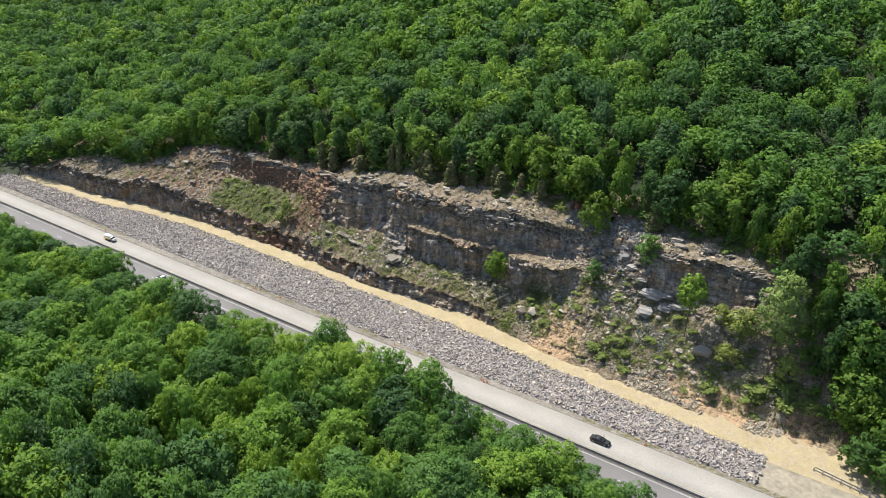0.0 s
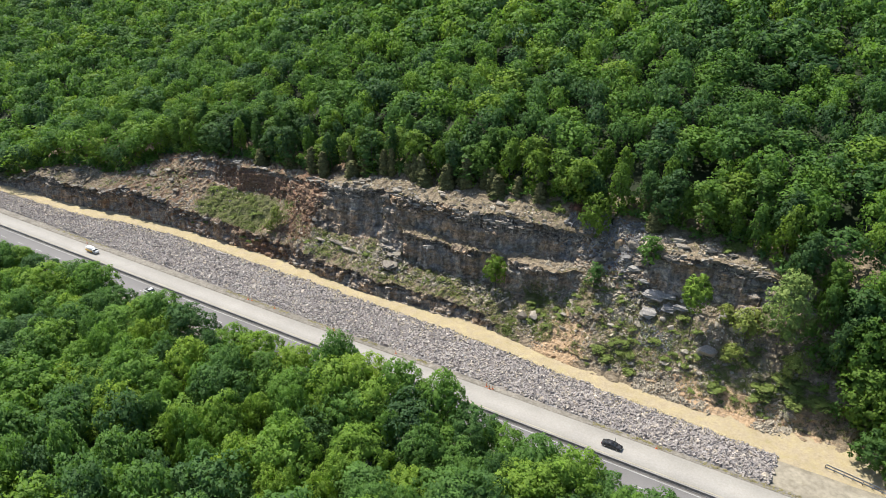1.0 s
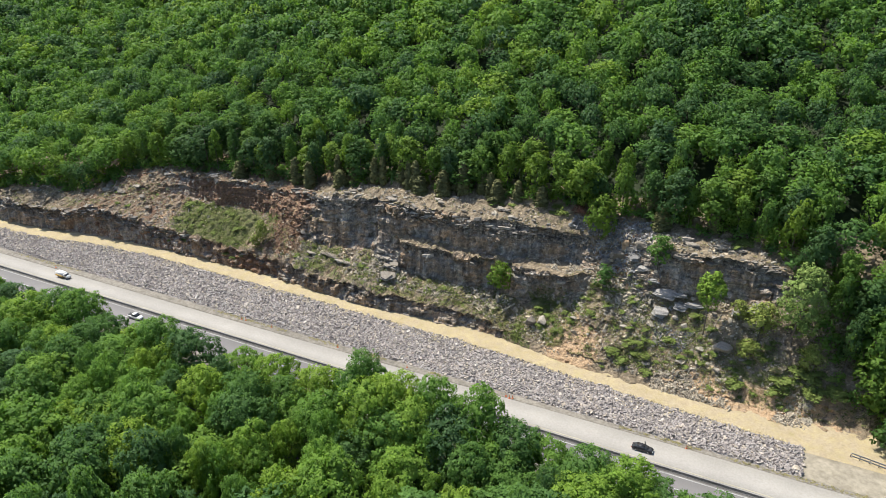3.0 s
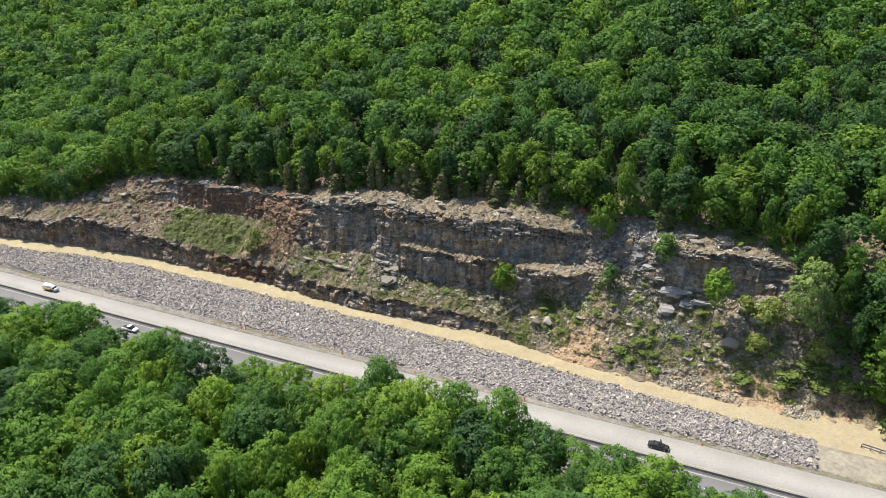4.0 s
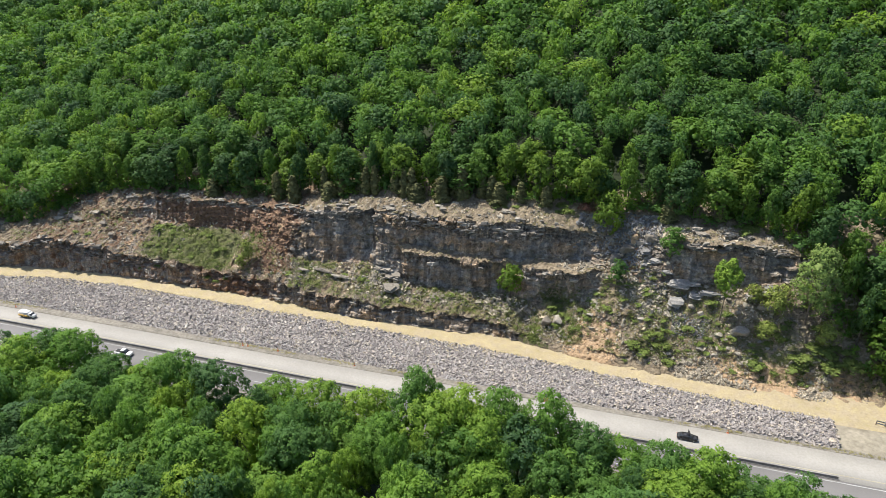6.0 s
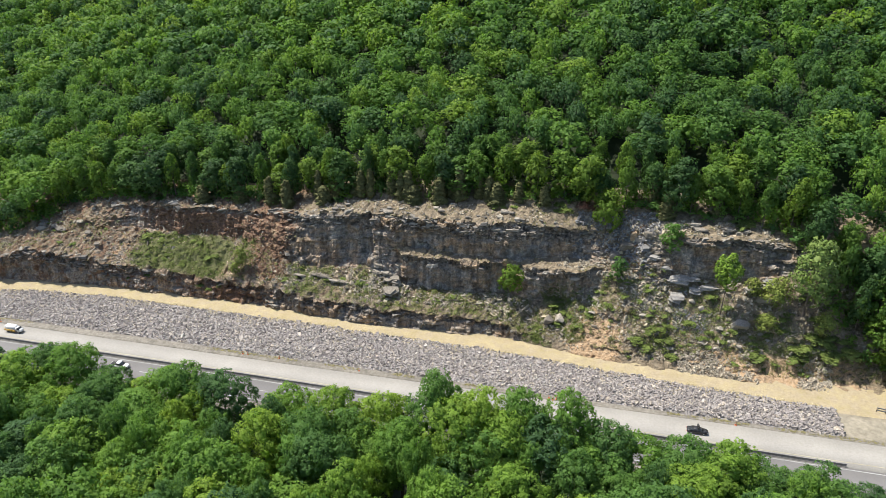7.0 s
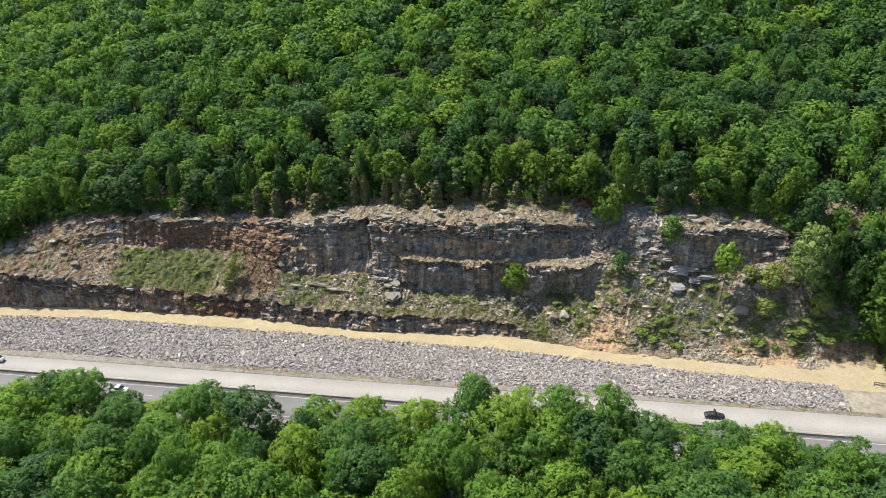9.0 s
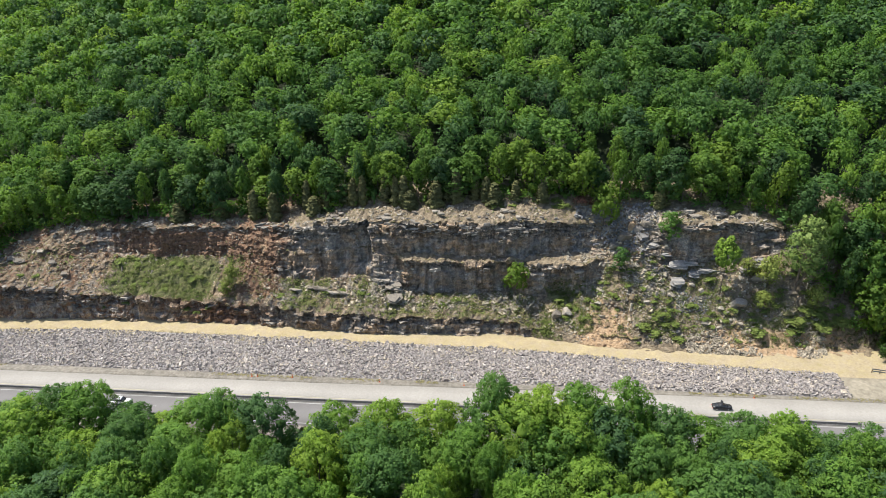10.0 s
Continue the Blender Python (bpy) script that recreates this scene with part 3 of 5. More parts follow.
    fan_m = (0.45 + 0.9 * n3) * np.maximum.reduce([1.45 * spot(-68.5, 3.0, 7.5, 6.5), 1.35 * spot(-22, 4.2, 22, 2.6), 0.3 * spot(-4, 6, 7, 4), 0.6 * spot(-38, 5, 8, 3), 0.42 * spot(-45, 9, 28, 7), 0.4 * spot(-64, 20, 8, 7), 0.55 * spot(-48, 9, 6, 4), 0.45 * np.exp(-((X + 173.5 + 0.15 * (Z - 15)) / 3.8) ** 2) * smooth(2.2, 2.8, V) * (1 - smooth(5.8, 6.2, V)), 0.6 * spot(-228, 6, 4, 4), 0.5 * spot(-60, 12, 4, 4)])
    me = raw_mesh("rock_cut", np.stack([X, Y, Z], -1).reshape(-1, 3), grid_faces(*X.shape), ROCK)
    point_colours(me, np.stack([green, soil_m, clay_m], -1).reshape(-1, 3))
    point_colours(me, np.stack([fan_m, plain, plain], -1).reshape(-1, 3), "fan")
    ob = tagged(new("rock_cut", me), "layered grey limestone road cut with benches, soil and weeds", "cliff", kind="structure")
    return X, Y, Z, V, green, steep, fan_m, crest * steep * on, beds


CUT = rock_cut()


def cut_z(x, y):
    """Height of the cut's surface at a place."""
    X, Y, Z = CUT[:3]
    i = int(np.clip(round((x + 348) / CUT_STEP), 0, X.shape[1] - 1))
    return float(np.interp(y, np.maximum.accumulate(Y[:, i]), Z[:, i]))

# ---------------------------------------------------------------- stones
ICO_V = np.array([v for v in ((0, 0.526, 0.851), (0, -0.526, 0.851), (0, 0.526, -0.851), (0, -0.526, -0.851), (0.526, 0.851, 0), (-0.526, 0.851, 0), (0.526, -0.851, 0), (-0.526, -0.851, 0), (0.851, 0, 0.526), (0.851, 0, -0.526), (-0.851, 0, 0.526), (-0.851, 0, -0.526))])
ICO_F = np.array(((0, 1, 8), (0, 10, 1), (0, 8, 4), (0, 4, 5), (0, 5, 10), (1, 6, 8), (1, 7, 6), (1, 10, 7), (2, 9, 3), (2, 3, 11), (2, 4, 9), (2, 5, 4), (2, 11, 5), (3, 9, 6), (3, 6, 7), (3, 7, 11), (4, 8, 9), (5, 11, 10), (6, 9, 8), (7, 10, 11)))


def turns(rng, n, tilt=math.pi):
    """n random rotation matrices."""
    q = rng.normal(size=(n, 4))
    q[:, 1:3] *= tilt / math.pi
    q /= np.linalg.norm(q, axis=1, keepdims=True)
    w, x, y, z = q.T
    return np.stack([np.stack([1 - 2 * (y * y + z * z), 2 * (x * y - z * w), 2 * (x * z + y * w)], -1), np.stack([2 * (x * y + z * w), 1 - 2 * (x * x + z * z), 2 * (y * z - x * w)], -1), np.stack([2 * (x * z - y * w), 2 * (y * z + x * w), 1 - 2 * (x * x + y * y)], -1)], 1)


CUBE_V = np.array([(x, y, z) for x in (-1, 1) for y in (-1, 1) for z in (-1, 1)], float) * 0.72
CUBE_F = np.array(((0, 1, 3, 2), (4, 6, 7, 5), (0, 4, 5, 1), (2, 3, 7, 6), (0, 2, 6, 4), (1, 5, 7, 3)))


def stones(rng, centres, sizes, squash=0.7, tilt=1.7):
    """Angular stones as arrays of vertices and quads."""
    n = len(centres)
    v = CUBE_V[None] * (1 + rng.uniform(-0.42, 0.30, (n, 8, 3)))
    v = v * rng.uniform(0.75, 1.2, (n, 1, 3)) * np.array([1.4, 1.0, squash])
    v = np.einsum("nij,nkj->nki", turns(rng, n, tilt), v) * (np.asarray(sizes)[:, None, None] / 2) + np.asarray(centres)[:, None, :]
    f = CUBE_F[None] + 8 * np.arange(n)[:, None, None]
    return v.reshape(-1, 3), f.reshape(-1, 4)


def rip_top(x, y):
    """Height of the stone bed."""
    a = (y - 129.3) / np.maximum(rip_y(x) - 129.3, 1)
    return road_z(x) - 0.55 + 0.9 * np.clip(a / 0.12, 0, 1) - 0.7 * a + 0.5 * (fbm(x / 6, y / 6, seed=15) - 0.5)


def riprap():
    rng = np.random.default_rng(4)
    xs = np.arange(-350, -8.9, 1.0)
    rows = []
    for a in np.linspace(0, 1, 10):
        y = 129.3 + (rip_y(xs) - 129.3) * a
        rows.append(np.stack([xs, y, rip_top(xs, y) - 0.12], -1))
    rows.insert(0, rows[0] - np.array([0, 0.3, 1.5]))
    rows.append(rows[-1] + np.array([0, 0.3, -1.5]))
    bed = tagged(new("riprap_bed", raw_mesh("riprap_bed", np.concatenate(rows), grid_faces(len(rows), len(xs)), RIP_BED)), "dark gaps of the riprap blanket beside the road", "riprap", kind="structure")
    cx, cy = [], []
    x = -350.0
    while x < -9:
        step = 0.48 if x > -150 else 0.54
        y = 129.2 + rng.uniform(0, 0.5)
        edge_at = float(rip_y(x)) + 1.8 * (float(fbm(x / 3.5, 0.0, seed=97)) - 0.5)
        while y < edge_at:
            cx.append(x + rng.uniform(-0.3, 0.3)), cy.append(y + rng.uniform(-0.25, 0.25))
            y += step * rng.uniform(0.85, 1.25)
        x += step
    cx, cy = np.array(cx), np.array(cy)
    size = rng.lognormal(-0.66, 0.32, len(cx)) * np.where(cx > -60, 1.08, 1.0)
    size = np.clip(size, 0.32, 1.4)
    cz = rip_top(cx, cy) + rng.uniform(-0.08, 0.08, len(cx)) * size
    near = (cx > -24.5) & (size > 0.72)
    near_i = np.flatnonzero(near)[:290]
    rest = np.ones(len(cx), bool)
    rest[near_i] = False
    v, f = stones(rng, np.stack([cx, cy, cz], -1)[rest], size[rest], 0.62, 1.5)
    tagged(new("riprap", raw_mesh("riprap", v, f, RIPRAP)), "blanket of pale grey angular riprap stones", "riprap", kind="stuff")
    shapes = []
    for j in range(12):
        v, f = stones(rng, np.zeros((1, 3)), np.ones(1), 0.62, 1.5)
        shapes.append(raw_mesh("stone", v, f, RIPRAP_ONE))
    for i in near_i:
        ob = new("stone", shapes[i % 12])
        ob.parent = bed
        ob.matrix_basis = pose(cx[i], cy[i], cz[i], 0, 0, rng.uniform(0, 360)) @ Matrix.Diagonal((size[i], size[i], size[i], 1))


riprap()


def scree(name, material, label, seed, fields, fan_most=9.0):
    """Loose broken stone on the benches and in the slide."""
    rng = np.random.default_rng(seed)
    X, fan = CUT[0], CUT[6]
    pts, size = [], []
    for x0, x1, y0, y1, n, s0 in fields:
        for _ in range(n):
            x, y = rng.uniform(x0, x1), rng.uniform(y0, y1)
            if vnoise(x / 6, y / 6, seed=17) < 0.38 or y < base_y(x):
                continue
            i = int(np.clip(round((x + 348) / CUT_STEP), 0, X.shape[1] - 1))
            if fan[int(np.argmin(np.abs(CUT[1][:, i] - y))), i] > fan_most and rng.random() < 0.85:
                continue
            s = min(1.7, s0 * rng.lognormal(0, 0.42))
            pts.append((x, y, cut_z(x, y) + 0.02 * s)), size.append(s)
    v, f = stones(rng, np.array(pts), np.array(size), 0.42)
    tagged(new(name, raw_mesh(name, v, f, material)), label, "rubble", kind="stuff")


scree("scree", SCREE, "loose broken limestone rubble on the slopes of the cut", 14, ((-84, -4, 150, 167, 4200, 0.46), (-76, -48, 160, 176, 1000, 0.8), (-172, -90, 155, 163, 1100, 0.6), (-139, -126, 158, 164.5, 420, 0.85), (-104, -78, 153.5, 162, 350, 0.75), (-300, -175, 157, 171, 800, 0.45), (-160, -70, 167.5, 176.5, 900, 0.5), (-54, -26, 168.5, 176, 700, 0.55), (-262, -160, 170, 177, 800, 0.5), (-14, 3, 148.5, 156, 1300, 0.5), (-45, -8, 147.5, 156, 900, 0.42), (-46, 3, 147.0, 152.5, 4200, 0.46)), 0.8)
scree("rusty_scree", RUST_SCREE, "orange-brown broken rubble in the gullies of the cut", 15, ((-181, -166, 157, 171, 700, 0.5), (-76, -61, 149, 160, 150, 0.4), (-64, -58, 166, 175, 120, 0.7), (-240, -222, 158, 168, 120, 0.5), (-26, -8, 148, 152, 120, 0.4)))


scree("shale_talus", SHALE, "dark grey shale chips lying in a talus on the slide", 16, ((-48.5, -39.5, 156.5, 164.5, 1500, 0.34), (-64, -56, 167.5, 175, 900, 0.55), (-78, -54, 171, 178.5, 1500, 0.6), (-60, -50, 164, 169, 300, 0.5)))


def ledges():
    """Broken beds that stick out of the crests of the blasted walls, lying with the dip of the rock."""
    rng = np.random.default_rng(52)
    X, Y, Z, V, broken, beds = CUT[0], CUT[1], CUT[2], CUT[3], CUT[7], CUT[8]
    red = smooth(-238, -226, X) * (1 - smooth(-172, -160, X)) * (V > 2.8)
    w = np.clip(broken - 0.5, 0, 1) * (1 - 0.85 * red) + 0.28 * (V > 5.85) * (V < 6.25) * (X > -300)
    w = w + 0.45 * (V > 1.5) * (V < 2.12) * (X < -224)
    w = w * (1 - 0.65 * (V < 2.2) * (X > -224))
    w = w * (V > 1.1) * (0.25 + smooth(0.4, 0.65, fbm(X / 4, Z / 3, seed=53)))
    pick = rng.choice(w.size, 2500, p=(w / w.sum()).ravel())
    level = np.round(beds.ravel()[pick] * 2) / 2
    c = np.stack([X.ravel()[pick], Y.ravel()[pick] + 0.45, Z.ravel()[pick] + (level - beds.ravel()[pick]) * 1.1], -1)
    n = len(c)
    long = np.clip(rng.lognormal(-0.12, 0.6, n), 0.35, 3.2)
    size = np.stack([long, 0.55 * long + 0.35, rng.uniform(0.2, 0.55, n) * (0.6 + 0.4 * long)], -1)
    v = CUBE_V[None] / 1.44 * (1 + rng.uniform(-0.55, 0.28, (n, 8, 3))) * size[:, None, :]
    a, b = rng.normal(0, 0.4, n)[:, None], rng.normal(0.05, 0.10, n)[:, None]
    v = np.stack([v[..., 0] * np.cos(a) - v[..., 1] * np.sin(a), v[..., 0] * np.sin(a) + v[..., 1] * np.cos(a), v[..., 2] + b * v[..., 0] - 0.12 * v[..., 1]], -1) + c[:, None, :]
    f = (CUBE_F[None] + 8 * np.arange(n)[:, None, None]).reshape(-1, 4)
    tagged(new("rock_ledges", raw_mesh("rock_ledges", v.reshape(-1, 3), f, LEDGE)), "broken grey limestone ledges along the crests of the cut", "rock ledges", kind="stuff")


ledges()


def boulder_mesh(seed, flatness):
    """An angular block broken along joints."""
    rng = random.Random(seed)
    bm = bmesh.new()
    for i in range(15):
        p = Vector((rng.gauss(0, 1), rng.gauss(0, 1), rng.gauss(0, 1))).normalized()
        p /= max(abs(c) for c in p) ** 0.55
        bm.verts.new(p * rng.uniform(0.68, 0.92))
    hull = bmesh.ops.convex_hull(bm, input=bm.verts[:])
    bmesh.ops.delete(bm, geom=list({g for g in hull["geom_unused"] + hull["geom_interior"] if isinstance(g, bmesh.types.BMVert)}), context="VERTS")
    bmesh.ops.bevel(bm, geom=bm.edges[:], offset=0.05, segments=1, affect="EDGES")
    for v in bm.verts:
        v.co += noise.noise_vector(v.co * 2.1 + Vector((seed, 0, 0))) * 0.05
        v.co.z *= flatness
    me = bpy.data.meshes.new("boulder")
    bm.to_mesh(me)
    bm.free()
    return me


def slab_mesh(seed):
    """Two or three broken plates of bedded rock lying on one another."""
    rng = random.Random(seed)
    bm = bmesh.new()
    z = -0.25
    for _ in range(rng.choice((2, 3))):
        th, n = rng.uniform(0.16, 0.3), rng.choice((5, 6, 7))
        ox, oy = rng.uniform(-0.15, 0.15), rng.uniform(-0.12, 0.12)
        ring = [(ox + math.cos(2 * math.pi * (i + rng.uniform(-0.3, 0.3)) / n) * rng.uniform(0.6, 1.0), oy + math.sin(2 * math.pi * (i + rng.uniform(-0.3, 0.3)) / n) * rng.uniform(0.5, 0.95)) for i in range(n)]
        low = [bm.verts.new((x * 1.03, y * 1.03, z + rng.uniform(-0.03, 0.03))) for x, y in ring]
        top = [bm.verts.new((x, y, z + th + rng.uniform(-0.06, 0.06))) for x, y in ring]
        bm.faces.new(low[::-1])
        bm.faces.new(top)
        for i in range(n):
            bm.faces.new((low[i], low[(i + 1) % n], top[(i + 1) % n], top[i]))
        z += th * 0.9
    bmesh.ops.triangulate(bm, faces=bm.faces)
    bmesh.ops.subdivide_edges(bm, edges=[e for e in bm.edges if e.calc_length() > 0.5], cuts=1)
    for v in bm.verts:
        v.co += noise.noise_vector(v.co * 2.5 + Vector((seed, 3, 0))) * 0.12
    me = bpy.data.meshes.new("slab")
    bm.to_mesh(me)
    bm.free()
    return me


def boulders():
    rng = random.Random(31)
    blocks, slabs = [boulder_mesh(i, 0.8) for i in range(7)], [slab_mesh(20 + i) for i in range(5)]
    for me in blocks + slabs:
        me.materials.append(BOULDER)
    pale = [slab_mesh(60 + i) for i in range(4)]
    for me in pale:
        me.materials.append(PALE_STONE)
    rusty = boulder_mesh(40, 1.2)
    rusty.materials.append(RUST_ROCK)

    def put(me, x, y, sx, sy, sz, turn, tilt, label, group, sink=0.25):
        ob = new("boulder", me)
        ob.matrix_basis = pose(x, y, cut_z(x, y) + sz * (0.55 - sink), tilt, 0, turn) @ Matrix.Diagonal((sx / 1.4, sy / 1.4, sz / 1.4, 1))
        tagged(ob, label, "boulder", group)

    put(rusty, -61.3, 172.6, 2.1, 1.9, 2.8, 20, 14, "upright orange-stained boulder in the slide gully", "", 0.1)
    put(blocks[0], -63.0, 171.4, 4.2, 3.5, 3.4, 50, 12, "large grey-brown boulder in the slide gully", "")
    put(pale[1], -48.3, 162.4, 3.6, 2.6, 3.0, 15, 34, "pale blue-grey boulder on the slide", "", 0.2)
    for x, y, sx, sy, sz, turn, tilt in ((-31.0, 158.4, 4.8, 3.0, 3.6, 30, 25), (-25.5, 163.0, 4.0, 2.6, 2.4, -15, 10), (-66.0, 170.5, 3.2, 2.6, 2.6, 70, 20), (-57.0, 172.0, 3.4, 2.6, 2.8, 10, -15)):
        put(blocks[rng.randrange(7)], x, y, sx, sy, sz, turn, tilt, "dark grey-brown rock outcrop on the slide slope", "slide outcrops", 0.3)
    for x, y, sx, sy, turn, tilt in ((-47.5, 165.6, 6.2, 3.6, 8, 10), (-45.0, 166.3, 5.0, 3.2, -12, -6), (-40.3, 164.8, 6.0, 2.4, 3, 4), (-43.5, 164.2, 4.0, 3.0, 30, 14), (-52.5, 167.2, 4.4, 2.8, -20, 9), (-27.0, 165.8, 5.0, 3.4, 12, -8), (-24.5, 166.5, 4.2, 3.0, -18, 12), (-29.5, 165.0, 3.6, 2.6, 40, 5), (-57.5, 170.2, 4.6, 3.0, 25, 12), (-55.2, 168.5, 3.8, 2.6, -10, 16)):
        put(pale[rng.randrange(4)], x, y, sx * 0.85, sy * 0.8, 2.0, turn, tilt, "flat grey limestone slab fallen on the slope", "fallen slabs", 0.25)
    for x, y, sx, turn, tilt in ((-162.0, 159.9, 4.0, -8, -14), (-157.0, 160.6, 2.6, 12, -10), (-153.2, 160.0, 4.6, -14, -16), (-149.0, 159.2, 4.2, -10, -12), (-146.2, 158.6, 3.0, -16, -15)):
        put(slabs[rng.randrange(5)], x, y, sx, 1.6, 1.3, turn, tilt, "tilted brown limestone slab on the weedy bench", "tilted slabs", 0.12)
    put(slabs[2], -130.4, 157.4, 3.8, 3.4, 3.0, 20, 22, "pale broken limestone slab on the bench", "", 0.0)
    for x, y, s in ((-133.5, 163.4, 3.2), (-131.8, 162.6, 3.6), (-135.6, 164.2, 3.0), (-129.8, 161.6, 2.6), (-132.6, 161.0, 2.8), (-136.5, 162.8, 2.4)):
        put(slabs[rng.randrange(5)], x, y, s * 1.2, s * 0.7, s * 0.7, rng.uniform(-30, 30), rng.uniform(-8, 14), "stacked grey limestone ledge block below the joint", "ledge blocks", 0.1)
    put(blocks[3], -82.2, 156.6, 2.6, 2.2, 3.0, 10, 8, "pale grey limestone boulder at the foot of the slide", "foot boulders", 0.1)
    put(blocks[4], -79.3, 157.8, 3.0, 2.4, 2.0, -30, 8, "pale grey limestone boulder at the foot of the slide", "foot boulders", 0.1)
    for x, y, sx, turn, tilt in ((-256.5, 164.8, 4.2, 30, 20), (-253.5, 163.6, 3.2, -10, 24), (-262.0, 163.2, 3.4, 15, 12), (-247.5, 166.8, 3.0, 50, 14), (-237.0, 160.4, 2.6, -25, 10), (-241.5, 163.5, 2.4, 5, 18)):
        put(slabs[rng.randrange(5)], x, y, sx, sx * 0.6, 1.5, turn, tilt, "tan limestone slab sunk in the soil slope", "soil slope slabs", 0.2)
    for i in range(62):
        x, y = rng.uniform(-76, -18), rng.uniform(152, 169)
        if i > 56:
            x, y = rng.uniform(-290, -215), rng.uniform(160, 170)
        s = rng.uniform(0.6, 1.6)
        put(blocks[i % 7], x, y, s * rng.uniform(0.9, 1.5), s, s * 0.8, rng.uniform(0, 360), rng.uniform(-15, 15), "rough grey limestone boulder on the slope", "slope boulders")
    for i in range(20):
        x = rng.uniform(-158, -72) if i < 14 else rng.uniform(-48, -29)
        y = float(rim_y(x)) + rng.uniform(0.6, 5.0)
        s = rng.uniform(0.8, 1.7)
        put(slabs[i % 5], x, y, s * 1.6, s, s, rng.uniform(-25, 25), rng.uniform(-4, 6), "weathered limestone slab lying on the rim", "rim slabs", 0.1)


boulders()


def weeds():
    """Rank weeds and grass tufts on the green benches."""
    rng = np.random.default_rng(23)
    X, Y, Z, V, green, steep = CUT[:6]
    w = np.where((V > 1.2) & (V < 6.9), np.clip(green - 0.10, 0, 0.5) * smooth(0.3, 0.62, fbm(X / 1.8, Y / 1.8, seed=67)), 0) + (0.03 + 0.22 * (X > -88)) * ((V > np.where(X > -84, 2.0, 1.4)) & (V < 4) & (steep < 0.5)) * smooth(0.45, 0.6, fbm(X / 5, Y / 5, seed=66)) + 0.01 * (V > 6) * (V < 7)
    w = (w / w.sum()).ravel()
    pick = rng.choice(w.size, 13000, p=w)
    c = np.stack([X.ravel()[pick], Y.ravel()[pick], Z.ravel()[pick]], -1)
    c[:, :2] += rng.uniform(-0.2, 0.2, (len(c), 2))
    r = rng.uniform(0.2, 0.75, len(c))
    v, f, n = leaves(rng, c, r, 100000, 0.23, 0.9, None, 0.7)
    tagged(new("weeds", raw_mesh("weeds", v, f, WEED, False, n)), "patchy green weeds and grass on the benches", "weeds", kind="stuff")


def dry_grass():
    """Thin yellowed grass over the soil of the benches and the slide."""
    rng = np.random.default_rng(24)
    X, Y, Z, V, green, steep = CUT[:6]
    w = ((V > 1.8) & (V < 6.9) & (steep < 0.6)) * (0.25 + 0.75 * smooth(-172, -150, X)) * (0.35 + 0.65 * (V < 3.2)) * smooth(0.44, 0.62, fbm(X / 3.2, Y / 3.2, seed=68)) * smooth(-262, -240, X)
    pick = rng.choice(w.size, 7500, p=(w / w.sum()).ravel())
    c = np.stack([X.ravel()[pick], Y.ravel()[pick], Z.ravel()[pick]], -1)
    v, f, n = leaves(rng, c, rng.uniform(0.15, 0.5, len(c)), 48000, 0.24, 0.9, None, 0.5)
    tagged(new("dry_grass", raw_mesh("dry_grass", v, f, DRY_GRASS, False, n)), "thin yellowed grass over the soil of the benches", "grass", kind="stuff")


def loose_straw():
    """Loose straw along the ragged lower edge of the mulch."""
    rng = np.random.default_rng(26)
    x = rng.uniform(-340, -12, 3200)
    fray = np.abs(rng.normal(0, 1, len(x))) * (0.15 + 2.6 * smooth(0.45, 0.75, fbm(x / 5, 0 * x, seed=95)))
    y = rip_y(x) + 0.5 - fray
    z = rip_top(x, np.minimum(y, rip_y(x))) + 0.08
    v, f, n = leaves(rng, np.stack([x, y, z], -1), rng.uniform(0.15, 0.5, len(x)), 18000, 0.24, 0.6, None, 0.10)
    tagged(new("loose_straw", raw_mesh("loose_straw", v, f, STRAW_TUFT, False, n)), "loose yellow straw spilling over the edge of the riprap", "straw", kind="stuff")


def roadside_grass():
    """Thin grass between the shoulder and the stones."""
    rng = np.random.default_rng(29)
    x = rng.uniform(-300, 20, 1500)
    x = x[vnoise(x / 9, 0 * x, seed=93) > 0.42]
    c = np.stack([x, 129.0 + rng.normal(0, 0.3, len(x)), road_z(x) + 0.0], -1)
    v, f, n = leaves(rng, c, rng.uniform(0.1, 0.4, len(x)), 8000, 0.18, 0.9, None, 0.3)
    tagged(new("roadside_grass", raw_mesh("roadside_grass", v, f, DRY_GRASS, False, n)), "thin dry green grass along the foot of the riprap", "grass", kind="stuff")


def barrier():
    """Concrete median wall of sections laid end to end."""
    empty = tagged(new("median_barrier"), "long concrete median barrier between the carriageways", "barrier", kind="structure")
    prof = ((-0.30, 0.0), (-0.30, 0.08), (-0.16, 0.30), (-0.09, 0.86), (0.09, 0.86), (0.16, 0.30), (0.30, 0.08), (0.30, 0.0))
    L = 6.0
    verts = [(x, y, z + 0.04 * x) for x in (0.02, L - 0.02) for y, z in prof]
    faces = [(i, (i + 1) % 8, 8 + (i + 1) % 8, 8 + i) for i in range(8)]
    me = bpy.data.meshes.new("barrier_section")
    me.from_pydata(verts, [], faces + [tuple(range(8))[::-1], tuple(range(8, 16))])
    me.materials.append(BARRIER)
    x = -10.6 - L
    while x > -430:
        ob = new("barrier_section", me)
        ob.parent = empty
        ob.location = (x, 119.45, float(road_z(x)) + 0.01)
        x -= L


barrier()


